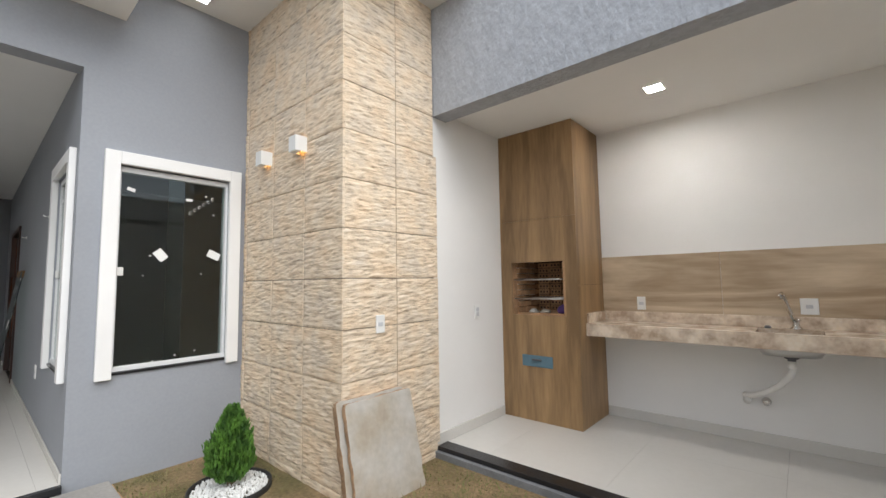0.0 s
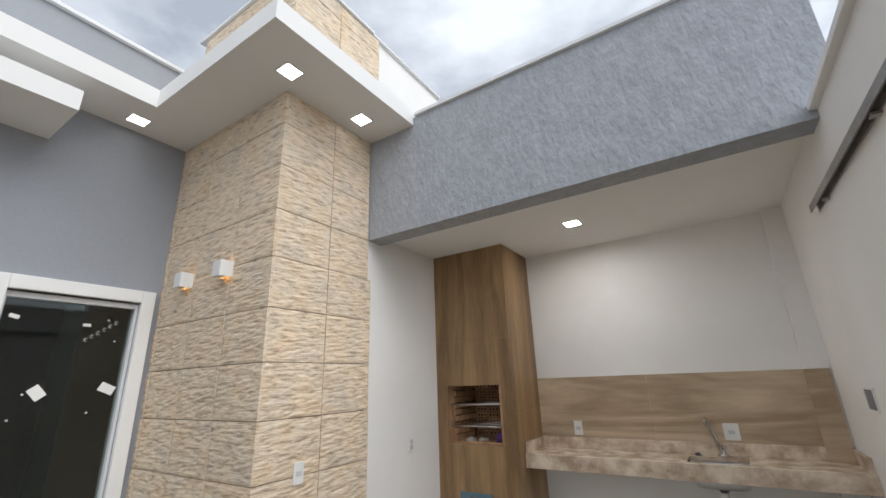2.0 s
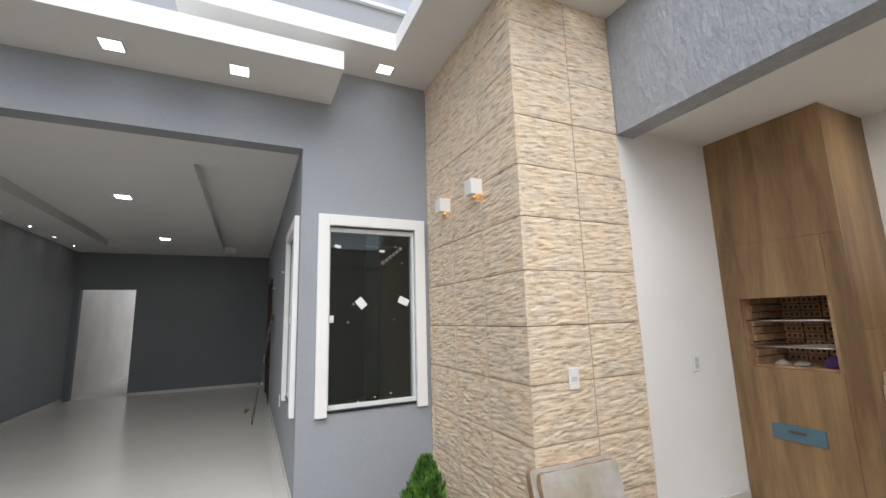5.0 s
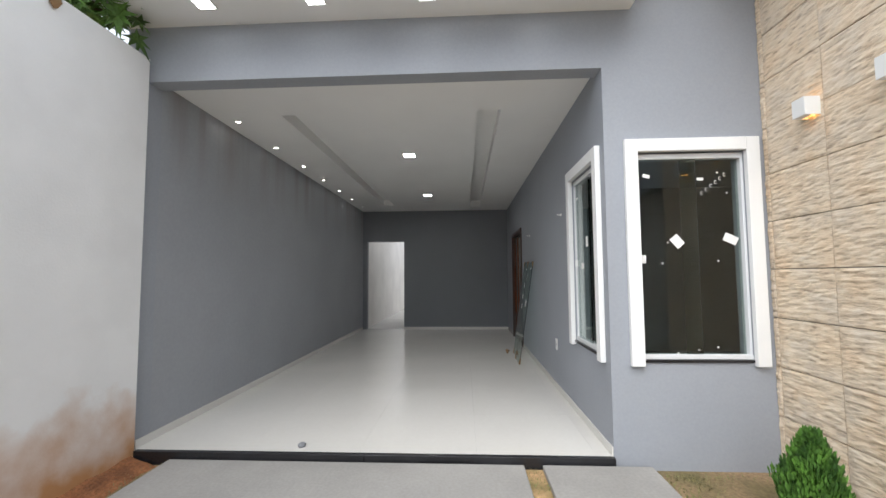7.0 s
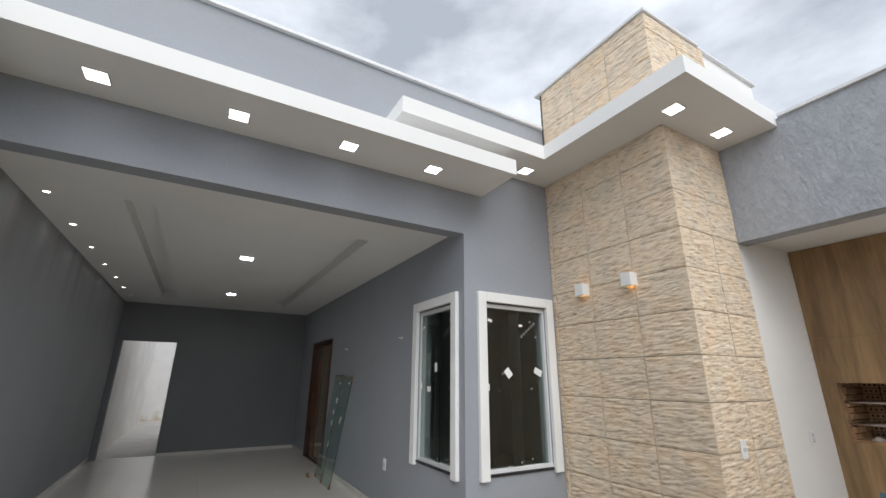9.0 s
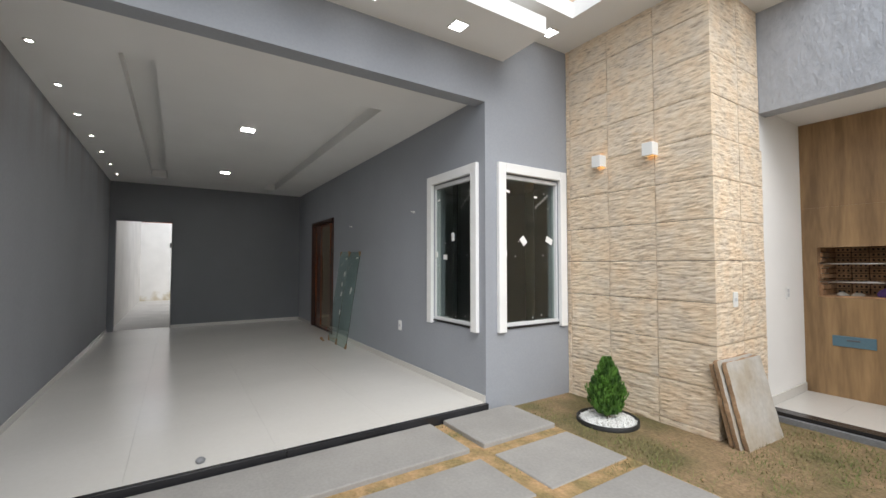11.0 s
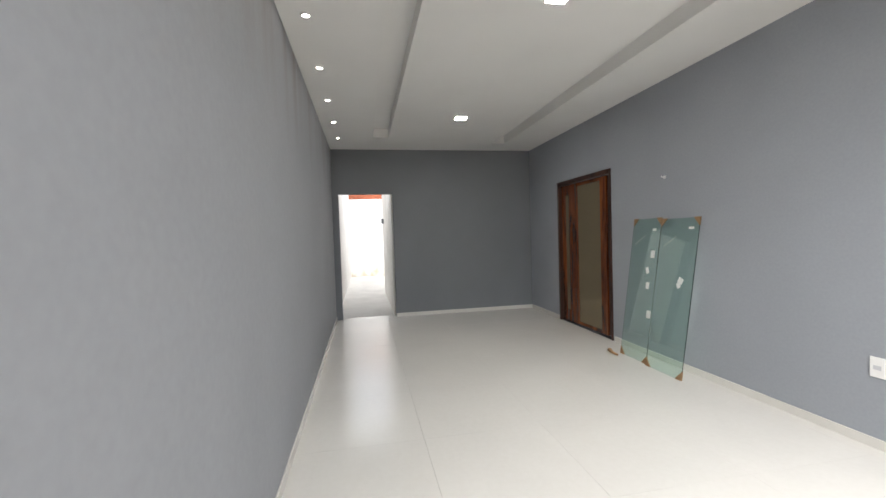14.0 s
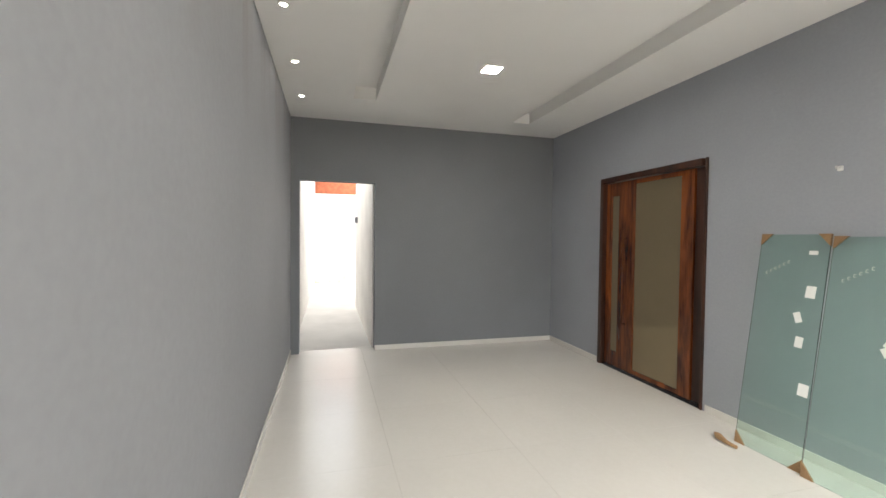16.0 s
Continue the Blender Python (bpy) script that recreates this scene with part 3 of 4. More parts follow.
def stone_tile(w, h, seed):
    """One split-face tile lying in x and z, its face towards -y, with uneven ledges."""
    me = bpy.data.meshes.new("tile")
    bm = bmesh.new()
    nx, nz = 11, 19
    rows = []
    for j in range(nz + 1):
        row = []
        for i in range(nx + 1):
            x, z = w * i / nx, h * j / nz
            edge = i in (0, nx) or j in (0, nz)
            d = 0.005 + 0.008 * noise.noise((x * 10 + seed * 3.1, seed, (z + 0.14 * x) * 46))
            row.append(bm.verts.new((x, -0.006 if edge else -max(0.003, d + 0.004), z)))
        rows.append(row)
    for j in range(nz):
        for i in range(nx):
            bm.faces.new([rows[j][i], rows[j][i + 1], rows[j + 1][i + 1], rows[j + 1][i]])
    rim = rows[0] + [r[-1] for r in rows[1:]] + rows[-1][-2::-1] + [r[0] for r in rows[-2:0:-1]]
    backs = [bm.verts.new((v.co.x, 0.012, v.co.z)) for v in rim]
    for k in range(len(rim)):
        q = (k + 1) % len(rim)
        bm.faces.new([rim[k], backs[k], backs[q], rim[q]])
    bmesh.ops.recalc_face_normals(bm, faces=bm.faces)
    bm.to_mesh(me)
    bm.free()
    me.materials.append(M_STONE)
    return me


JOINT = 0.0055
ROWS_Z = [1.5 + 0.3245 * k for k in range(-5, 12)]
side_cols = [(-3.568, -3.525), (-3.525, -3.072), (-3.072, -2.615), (-2.615, -2.158)]
front_cols = [(COL_Y, 2.083), (2.083, BEAM_Y - 0.002)]
tile_meshes = {}


def tile_mesh(w, h, kind):
    key = (round(w, 3), round(h, 3), kind)
    if key not in tile_meshes:
        tile_meshes[key] = stone_tile(w, h, kind + 1.7)
    return tile_meshes[key]


count = 0
for z0 in ROWS_Z:
    z1 = min(z0 + 0.3245, 4.92)
    z0 = max(z0, 0.0)
    if z1 - z0 < 0.05:
        continue
    for a, b in side_cols:
        if b - a < 0.1 and z0 > 3.7:
            continue
        t = new("tile", tile_mesh(b - a - JOINT, z1 - z0 - JOINT, count % 4))
        t.matrix_basis = pose(a, COL_Y + 0.001 * random.uniform(-2, 2), z0)
        child(t, column)
        count += 1
    for a, b in front_cols:
        if b > 2.2:
            b = 2.522 if z1 < 2.79 else 2.585 if z0 > 3.8 else b
        t = new("tile", tile_mesh(b - a - JOINT, z1 - z0 - JOINT, count % 4))
        t.matrix_basis = pose(COL_X + 0.001 * random.uniform(-2, 2), a, z0, 0, 0, 90)
        child(t, column)
        count += 1


# ---- windows ----
def window(tf, w, h, stickers, label, group, drops):
    """A sliding window: white surround on three sides, aluminium rails, two smoked panes, dark sill. It lies in x and z, its face towards -y; tf sets it in the wall."""
    root = base("window", 0, 0, 0)
    bm = bmesh.new()
    t, out = 0.085, 0.04
    add_box(bm, -w / 2 - t, -w / 2 + 0.004, -out, -0.001, -drops, h + t)
    add_box(bm, w / 2 - 0.004, w / 2 + t, -out, -0.001, -drops, h + t)
    add_box(bm, -w / 2 + 0.004, w / 2 - 0.004, -out, -0.001, h - 0.004, h + t)
    child(finish(blank("surround"), bm, M_TRIM, 0.004), root)
    bm = bmesh.new()
    add_box(bm, -w / 2 + 0.001, w / 2 - 0.001, 0.012, 0.08, h - 0.05, h - 0.012)
    add_box(bm, -w / 2 + 0.001, w / 2 - 0.001, 0.004, 0.08, 0.012, 0.040)
    add_box(bm, -w / 2 + 0.001, -w / 2 + 0.020, 0.012, 0.08, 0.040, h - 0.05)
    add_box(bm, w / 2 - 0.020, w / 2 - 0.001, 0.012, 0.08, 0.040, h - 0.05)
    add_box(bm, -w / 2 + 0.020, w / 2 - 0.020, 0.004, 0.010, 0.040, 0.047)
    child(finish(blank("frame"), bm, M_ALU, 0.003), root)
    bm = bmesh.new()
    add_box(bm, -w / 2 + 0.005, w / 2 - 0.005, -0.012, 0.12, -0.008, 0.011)
    child(finish(blank("sill"), bm, M_BLACK, 0.002), root)
    for x0, x1, y in ((-w / 2 + 0.012, 0.05, 0.025), (-0.05, w / 2 - 0.012, 0.045)):
        bm = bmesh.new()
        add_box(bm, x0, x1, y, y + 0.008, 0.036, h - 0.045)
        pane = child(finish(blank("pane"), bm, M_WGLASS), root)
        pane.visible_shadow = False
    bm = bmesh.new()
    add_box(bm, -w / 2 + 0.012, -w / 2 + 0.052, 0.006, 0.024, h * 0.46, h * 0.50)
    child(finish(blank("latch"), bm, M_PLASTIC, 0.004), root)
    for u, v, a, b, turn in stickers:
        bm = bmesh.new()
        add_box(bm, -a / 2, a / 2, -0.0015, 0, -b / 2, b / 2)
        n = child(finish(blank("paper_label"), bm, M_PAPER), root)
        n.matrix_basis = pose(u, 0.0245 if u < 0.05 else 0.0445, v * h, 0, -turn, 0)
    bm = bmesh.new()
    for k in range(6):
        u, v = 0.10 + 0.032 * k, h * 0.80 + 0.026 * k
        for du, dv, a, b in ((0, 0.010, 0.016, 0.004), (0, -0.010, 0.016, 0.004), (-0.008, 0, 0.004, 0.02)):
            add_box(bm, u + du - a / 2, u + du + a / 2, 0.043, 0.0445, v + dv - b / 2, v + dv + b / 2)
    for u, v in ((-0.16, 0.56), (0.19, 0.47), (0.27, 0.80), (-0.12, 0.035), (0.02, 0.05), (0.16, 0.06), (0.21, 0.90), (-0.2, 0.46)):
        add_box(bm, u - 0.006, u + 0.006, 0.023 if u < 0.05 else 0.043, 0.0245 if u < 0.05 else 0.0445, v * h - 0.006, v * h + 0.006)
    child(finish(blank("marker_writing"), bm, M_INK), root)
    root.matrix_basis = tf
    return tagged(root, label, "window", group, "structure")


window(pose(FRONT, 1.115, 0.875, 0, 0, 90), 0.74, 1.455, [(-0.095, 0.565, 0.065, 0.085, 40), (0.28, 0.575, 0.095, 0.06, -25), (-0.29, 0.885, 0.05, 0.025, -15), (0.09, 0.87, 0.045, 0.02, 0)], "sliding window with smoked glass and white surround on the front wall", "corner windows", 0.03)
window(pose(-4.1025, SIDE, 0.875), 0.715, 1.455, [(-0.025, 0.60, 0.05, 0.085, 4), (-0.165, 0.46, 0.075, 0.05, -3), (-0.29, 0.88, 0.05, 0.02, 10), (0.27, 0.90, 0.06, 0.025, 15)], "sliding window with smoked glass and white surround in the garage wall", "corner windows", 0.03)

# ---- entrance door ----
door = base("door", (DOOR[0] + DOOR[1]) / 2, SIDE, FLOOR)
for x0, x1, z0, z1 in ((DOOR[0], DOOR[0] + 0.05, FLOOR, 2.305), (DOOR[1] - 0.018, DOOR[1], FLOOR, 2.305), (DOOR[0] + 0.05, DOOR[1] - 0.05, 2.25, 2.305)):
    box("jamb", x0, x1, SIDE - 0.02, SIDE + 0.14, z0, z1, M_DOOR_DARK, 0.003, door)
box("threshold", DOOR[0] + 0.05, DOOR[1] - 0.05, SIDE + 0.01, SIDE + 0.14, 0.2, FLOOR + 0.015, M_BLACK, 0.002, door)
leaf_y = SIDE + 0.03
for x0, x1, z0, z1 in ((-9.165, -9.08, 0.26, 2.245), (-8.965, -8.73, 0.26, 2.245), (-8.155, -8.02, 0.26, 2.245), (-9.08, -8.965, 2.1, 2.245), (-9.08, -8.965, 0.26, 0.42), (-8.73, -8.155, 2.20, 2.245), (-8.73, -8.155, 0.26, 0.30)):
    box("panel", x0, x1, leaf_y, leaf_y + 0.045, z0, z1, M_DOOR, 0.003, door)
for x0, x1, z0, z1 in ((-9.08, -8.965, 0.42, 2.1), (-8.73, -8.155, 0.30, 2.20)):
    tagged(box("pane", x0, x1, leaf_y + 0.015, leaf_y + 0.023, z0, z1, M_DGLASS, 0, door), "bronze mirrored glass")
# shadowed gap right of the leaf, built as a near-black panel
box("panel", -8.018, -7.88, leaf_y + 0.02, leaf_y + 0.06, 0.26, 2.245, M_DOOR_DARK, 0.003, door)
tube("handle", [(-8.84, leaf_y - 0.0, 0.75), (-8.84, leaf_y - 0.04, 0.76), (-8.84, leaf_y - 0.045, 1.2), (-8.84, leaf_y - 0.04, 1.64), (-8.84, leaf_y, 1.65)], 0.009, M_DOOR, door)
tagged(door, "dark red hardwood entrance door with bronze glass panels", "door", "", "structure")


# ---- wall fittings ----
def outlet(name, label, tf, w=0.07, h=0.115, switch=False):
    """A white wall plate with a socket or a rocker; face towards -y."""
    root = base(name, 0, 0, 0)
    bm = bmesh.new()
    add_box(bm, -w / 2, w / 2, -0.009, 0, -h / 2, h / 2)
    child(finish(blank("plate"), bm, M_PLASTIC, 0.003), root)
    bm = bmesh.new()
    if switch:
        for z in (-0.02, 0.02):
            add_box(bm, -0.018, 0.018, -0.014, -0.009, z - 0.017, z + 0.017)
        child(finish(blank("rocker"), bm, M_SOCKET, 0.002), root)
    else:
        add_box(bm, -0.02, 0.02, -0.0105, -0.009, -0.014, 0.012)
        child(finish(blank("socket"), bm, M_SOCKET, 0.002), root)
    root.matrix_basis = tf
    return tagged(root, label, "switch" if switch else "socket")


outlet("wall_socket", "white plastic socket plate on the stone column", pose(COL_X + 0.011, 1.92, 1.19, 0, 0, 90), 0.075, 0.12)
outlet("light_switch", "white plastic switch plate on the white side wall", pose(COL_X - 0.008, 3.04, 1.20, 0, 0, 90), 0.07, 0.115, True)
outlet("wall_socket", "white plastic socket plate on the beige backsplash", pose(-1.09, PATIO_BACK - 0.012, 1.25))
outlet("wall_socket", "wide white plastic socket plate on the beige backsplash", pose(0.03, PATIO_BACK - 0.012, 1.25), 0.1, 0.115)
outlet("wall_socket", "white plastic socket plate low on the grey garage wall", pose(-5.25, SIDE, 0.72), 0.075, 0.12)
hook = base("wall_bracket", -6.96, SIDE, 2.07)
box("plate", -6.975, -6.945, SIDE - 0.010, SIDE, 2.055, 2.085, M_PLASTIC, 0.004, hook)
tube("hook", [(-6.96, SIDE - 0.01, 2.07), (-6.96, SIDE - 0.035, 2.068), (-6.957, SIDE - 0.045, 2.08)], 0.006, M_PLASTIC, hook)
tagged(hook, "small white bracket high on the grey garage wall", "bracket", "wall brackets")
copy_thing(hook, pose(-4.90, SIDE, 2.085))
# small black box on the passage wall, carries no lamp
meter = box("dark_wall_fitting", -13.4, -13.34, -1.96, -1.9, 1.9, 2.02, M_SLOT, 0.006)
tagged(meter, "small dark fitting on the white passage wall", "fitting")
niche = base("meter_box", STREET, 3.21, 1.45)
bm = bmesh.new()
for z0, z1, y0, y1 in ((1.45, 1.46, 3.12, 3.30), (1.56, 1.57, 3.12, 3.30), (1.46, 1.56, 3.12, 3.13), (1.46, 1.56, 3.29, 3.30)):
    add_box(bm, -0.008, 0.0, y0 - 3.21, y1 - 3.21, z0 - 1.45, z1 - 1.45)
rim = finish(blank("rim"), bm, M_PLASTIC, 0.002)
rim.matrix_basis = Matrix.Translation((STREET, 3.21, 1.45))
child(rim, niche)
# flat grey sheet stands in for the shade inside the open box
box("shaded_inside", STREET - 0.003, STREET, 3.13, 3.29, 1.46, 1.56, M_KERB, 0, niche)
tagged(niche, "small open wall box on the white street wall", "wall box")

rail = base("gate_rail", STREET - 0.03, 1.9, 2.50)
bm = bmesh.new()
add_box(bm, -0.035, 0.0, -0.9, 1.1, 0.035, 0.04)
add_box(bm, -0.04, -0.035, -0.9, 1.1, 0.0, 0.04)
add_box(bm, -0.006, 0.0, -0.9, 1.1, 0.0, 0.035)
angle = finish(blank("channel"), bm, M_RAIL, 0.001)
angle.matrix_basis = Matrix.Translation((STREET, 1.9, 2.49))
child(angle, rail)
for y in (1.15, 1.9, 2.75):
    box("bracket", STREET - 0.03, STREET, y, y + 0.03, 2.478, 2.49, M_RAIL, 0.001, rail)
tagged(rail, "dark galvanised steel gate guide on the street wall", "gate rail")


# ---- lamps ----
def downlight(x, y, z, size, lens, label, group):
    """A square ceiling lamp: thin white frame round a glowing pane."""
    root = base("ceiling_lamp", x, y, z)
    bm = bmesh.new()
    s, f = size / 2, 0.008
    for a, b, c, d in ((-s, s, -s, -s + f), (-s, s, s - f, s), (-s, -s + f, -s + f, s - f), (s - f, s, -s + f, s - f)):
        add_box(bm, a, b, c, d, -0.012, 0)
    fr = finish(blank("frame"), bm, M_PLASTIC, 0.002)
    fr.matrix_basis = Matrix.Translation((x, y, z))
    child(fr, root)
    box("diffuser", x - s + f, x + s - f, y - s + f, y + s - f, z - 0.009, z - 0.001, lens, 0, root)
    return tagged(root, label, "ceiling lamp", group)


for y in (-2.27, -1.485, -0.7, 0.05):
    downlight(-3.305, y, SOFFIT_LOW, 0.135, M_LED, "square white downlight lit in the low soffit", "soffit downlights")
for x, y in ((-3.37, 1.165), (-1.985, 1.50), (-1.975, 2.17)):
    downlight(x, y, SOFFIT, 0.135, M_LED, "square white downlight lit in the cornice", "soffit downlights")
for x in (-5.77, -8.375):
    downlight(x, -1.155, CEIL, 0.145, M_LED_IN, "square white downlight lit in the garage ceiling", "garage downlights")
downlight(-0.727, 3.32, PATIO_CEIL, 0.125, M_LED_PATIO, "square white downlight lit over the barbecue area", "patio downlight")
for k in range(7):
    x = -4.53 - 0.832 * k
    root = base("spotlight", x, -2.695, CEIL)
    turned("ring", [(0.022, 0), (0.036, 0), (0.034, -0.006), (0.024, -0.008), (0.022, 0)], M_PLASTIC, (x, -2.695, CEIL), root, 20)
    turned("lens", [(0.001, -0.003), (0.022, -0.003), (0.022, -0.001), (0.001, -0.001)], M_SPOT, (x, -2.695, CEIL), root, 16)
    tagged(root, "small round white spotlight lit in the garage ceiling", "spotlight", "wall spotlights")
for x in (-3.14, -2.63):
    root = base("wall_lamp", x, COL_Y - 0.006, 2.395)
    bm = bmesh.new()
    for a, b, c, d, e, f in ((-0.047, 0.047, -0.092, -0.086, 0, 0.11), (-0.047, -0.041, -0.086, 0.0, 0, 0.11), (0.041, 0.047, -0.086, 0.0, 0, 0.11), (-0.041, 0.041, -0.086, 0.0, 0.052, 0.058),
                             (-0.041, 0.041, -0.086, -0.035, 0.004, 0.008), (-0.041, 0.041, -0.086, -0.035, 0.102, 0.106)):
        add_box(bm, a, b, c, d, e, f)
    sh = finish(blank("shade"), bm, M_PLASTIC, 0.002)
    sh.matrix_basis = Matrix.Translation((x, COL_Y - 0.006, 2.395))
    child(sh, root)
    for z in (2.412, 2.47):
        box("bulb", x - 0.014, x + 0.014, COL_Y - 0.036, COL_Y - 0.012, z, z + 0.018, M_BULB, 0.004, root)
    tagged(root, "white box wall lamp with amber light on the stone column", "wall lamp", "column wall lamps")

# ---- barbecue chimney ----
CX0, CX1, CY = COL_X - 0.006, -1.425, 3.45
GX0, GX1, GZ0, GZ1 = -2.063, -1.557, 1.155, 1.633
chim = base("barbecue_chimney", (CX0 + CX1) / 2, (CY + PATIO_BACK) / 2, PATIO)
plate("body", "y", CY + 0.012, CY + 0.10, (CX0, CX1 - 0.012), (PATIO, PATIO_CEIL - 0.002), [(GX0, GX1, GZ0, GZ1)], M_BRICK, chim)
box("body", CX1 - 0.06, CX1 - 0.012, CY + 0.1, PATIO_BACK - 0.001, PATIO, PATIO_CEIL - 0.002, M_FIREBOX_DARK, 0, chim)
plate("panel", "y", CY, CY + 0.012, (CX0, -1.535), (PATIO + 0.001, 2.02), [(GX0, GX1 + 0.1, GZ0, GZ1)], M_WOOD, chim)
plate("panel", "y", CY + 0.0005, CY + 0.012, (-1.533, CX1), (PATIO + 0.001, 2.02), [(-2, GX1, GZ0, GZ1)], M_WOOD, chim)
plate("panel", "y", CY + 0.001, CY + 0.012, (CX0, CX1), (2.022, PATIO_CEIL - 0.002), [], M_WOOD, chim)
plate("panel", "x", CX1 - 0.012, CX1 - 0.001, (CY + 0.012, PATIO_BACK - 0.001), (PATIO + 0.001, 1.42), [], M_WOOD, chim)
plate("panel", "x", CX1 - 0.012, CX1 - 0.001, (CY + 0.012, PATIO_BACK - 0.001), (1.422, PATIO_CEIL - 0.002), [], M_WOOD, chim)
# firebox of bricks
box("firebox_floor", GX0 - 0.05, GX1 + 0.05, CY + 0.1, PATIO_BACK - 0.02, GZ0 - 0.06, GZ0 + 0.012, M_BRICK, 0.002, chim)
box("firebox_back", GX0 - 0.05, GX1 + 0.05, PATIO_BACK - 0.06, PATIO_BACK - 0.02, GZ0, GZ1 + 0.2, M_FIREBOX_DARK, 0, chim)
box("firebox_top", GX0 - 0.05, GX1 + 0.05, CY + 0.1, PATIO_BACK - 0.06, GZ1 + 0.15, GZ1 + 0.2, M_FIREBOX_DARK, 0, chim)
for k in range(9):
    z = GZ0 + 0.014 + 0.053 * k
    for side in (0, 1):
        x0 = GX0 - 0.045 if side == 0 else GX1 - 0.005
        for y0, y1 in ((CY + 0.02, CY + 0.24), (CY + 0.25, CY + 0.47)) if k % 2 else ((CY + 0.02, CY + 0.13), (CY + 0.14, CY + 0.36), (CY + 0.37, CY + 0.47)):
            out = 0.012 if k % 2 else 0.0
            box("brick", x0 + (out if side == 0 else -out), x0 + 0.05 + (out if side == 0 else -out), y0 + 0.085, y1 + 0.085, z, z + 0.047, M_BRICK, 0.004, chim)
    for i in range(4):
        x = GX0 + 0.01 + 0.128 * i
        bm = bmesh.new()
        w, h = 0.118, 0.047
        add_box(bm, 0, w, 0, 0.03, 0, h)
        # dark patches on the solid brick paint the shade of its holes
        for u in (0.02, 0.055, 0.09):
            add_box(bm, u, u + 0.016, -0.003, -0.001, 0.014, 0.034, 1)
        br = finish(blank("brick"), bm, [M_BRICK, M_FIREBOX_DARK])
        br.matrix_basis = Matrix.Translation((x, PATIO_BACK - 0.092, z))
        child(br, chim)
for z in (1.30, 1.475):
    for dy in (0.03, 0.2, 0.36):
        tube("grill_bar", [(GX0 + 0.01, CY + dy, z), ((GX0 + GX1) / 2, CY + dy, z + 0.001), (GX1 - 0.01, CY + dy, z)], 0.006, M_STEEL, chim, 8)
    for i in range(14):
        x = GX0 + 0.035 + 0.034 * i
        tube("grill_bar", [(x, CY + 0.03, z - 0.007), (x, CY + 0.2, z - 0.007), (x, CY + 0.36, z - 0.007)], 0.0025, M_STEEL, chim, 6)
dr = base("ash_drawer", -1.82, CY, 0.705)
child(dr, chim)
box("drawer_front", -1.968, -1.672, CY - 0.012, CY - 0.0005, 0.70, 0.80, M_BLUE, 0.004, dr)
box("drawer_handle", -1.865, -1.775, CY - 0.028, CY - 0.012, 0.757, 0.770, M_SLOT, 0.003, dr)
tagged(chim, "tall barbecue chimney clad in brown wood-look porcelain", "barbecue")
cloth = turned("cleaning_cloth", [(0.0, 0.0), (0.06, 0.002), (0.066, 0.025), (0.045, 0.06), (0.015, 0.075), (0.0, 0.076)], M_PURPLE, (-1.63, CY + 0.17, GZ0 + 0.012), None, 14, (1.0, 0.7))
for v in cloth.data.vertices:
    v.co += 0.012 * noise.noise_vector(v.co * 22)
tagged(cloth, "crumpled purple cloth on the firebox floor", "cloth")
for x, y in ((-1.92, CY + 0.15), (-1.82, CY + 0.18)):
    rag = turned("debris", [(0.0, 0.0), (0.045, 0.0), (0.05, 0.012), (0.02, 0.03), (0.0, 0.032)], M_CONC_OLD, (x, y, GZ0 + 0.012), None, 9)
    for v in rag.data.vertices:
        v.co += 0.012 * noise.noise_vector(v.co * 40 + Vector((x * 9, 0, 0)))
    tagged(rag, "pale rubble lump on the firebox floor", "rubble", "firebox rubble")

# ---- counter, sink ----
KX0, KX1, KY, KZ = CX1, STREET - 0.001, 3.59, 1.09
SINK_X, SINK_Y = -0.085, 3.80
counter = base("counter", (KX0 + KX1) / 2, 3.8, 0.98)
slab = plate("slab", "z", KZ - 0.03, KZ, (KX0, KX1), (KY + 0.03, PATIO_BACK - 0.012), [(SINK_X - 0.18, SINK_X + 0.18, SINK_Y - 0.135, SINK_Y + 0.135)], M_GRANITE, counter)
box("apron", KX0, KX1, KY, KY + 0.03, KZ - 0.105, KZ + 0.004, M_GRANITE, 0.004, counter)
box("upstand", KX0 + 0.02, KX1 - 0.02, PATIO_BACK - 0.032, PATIO_BACK - 0.012, KZ, KZ + 0.085, M_GRANITE, 0.003, counter)
box("upstand", KX0, KX0 + 0.02, KY + 0.03, PATIO_BACK - 0.012, KZ, KZ + 0.085, M_GRANITE, 0.003, counter)
box("upstand", KX1 - 0.02, KX1, KY + 0.03, PATIO_BACK - 0.012, KZ, KZ + 0.085, M_GRANITE, 0.003, counter)
tagged(counter, "wall-hung beige granite counter with upstands", "counter")
sink = base("sink", SINK_X, SINK_Y, 0.96)
bm = bmesh.new()
rings = []
for f, z in ((1.10, KZ - 0.031), (1.02, KZ - 0.031), (0.99, KZ - 0.05), (0.95, KZ - 0.12), (0.84, KZ - 0.155), (0.15, KZ - 0.165), (0.15, KZ - 0.170), (0.86, KZ - 0.160), (0.98, KZ - 0.12), (1.02, KZ - 0.05), (1.10, KZ - 0.034)):
    ring = []
    for k in range(36):
        a = 2 * math.pi * k / 36
        c, s_ = math.cos(a), math.sin(a)
        ring.append(bm.verts.new((0.182 * f * math.copysign(abs(c) ** 0.55, c), 0.138 * f * math.copysign(abs(s_) ** 0.55, s_), z - 0.96)))
    rings.append(ring)
for r0, r1 in zip(rings, rings[1:] + rings[:1]):
    for k in range(36):
        bm.faces.new([r0[k], r0[(k + 1) % 36], r1[(k + 1) % 36], r1[k]])
bowl = finish(blank("bowl"), bm, M_STEEL, smooth=True)
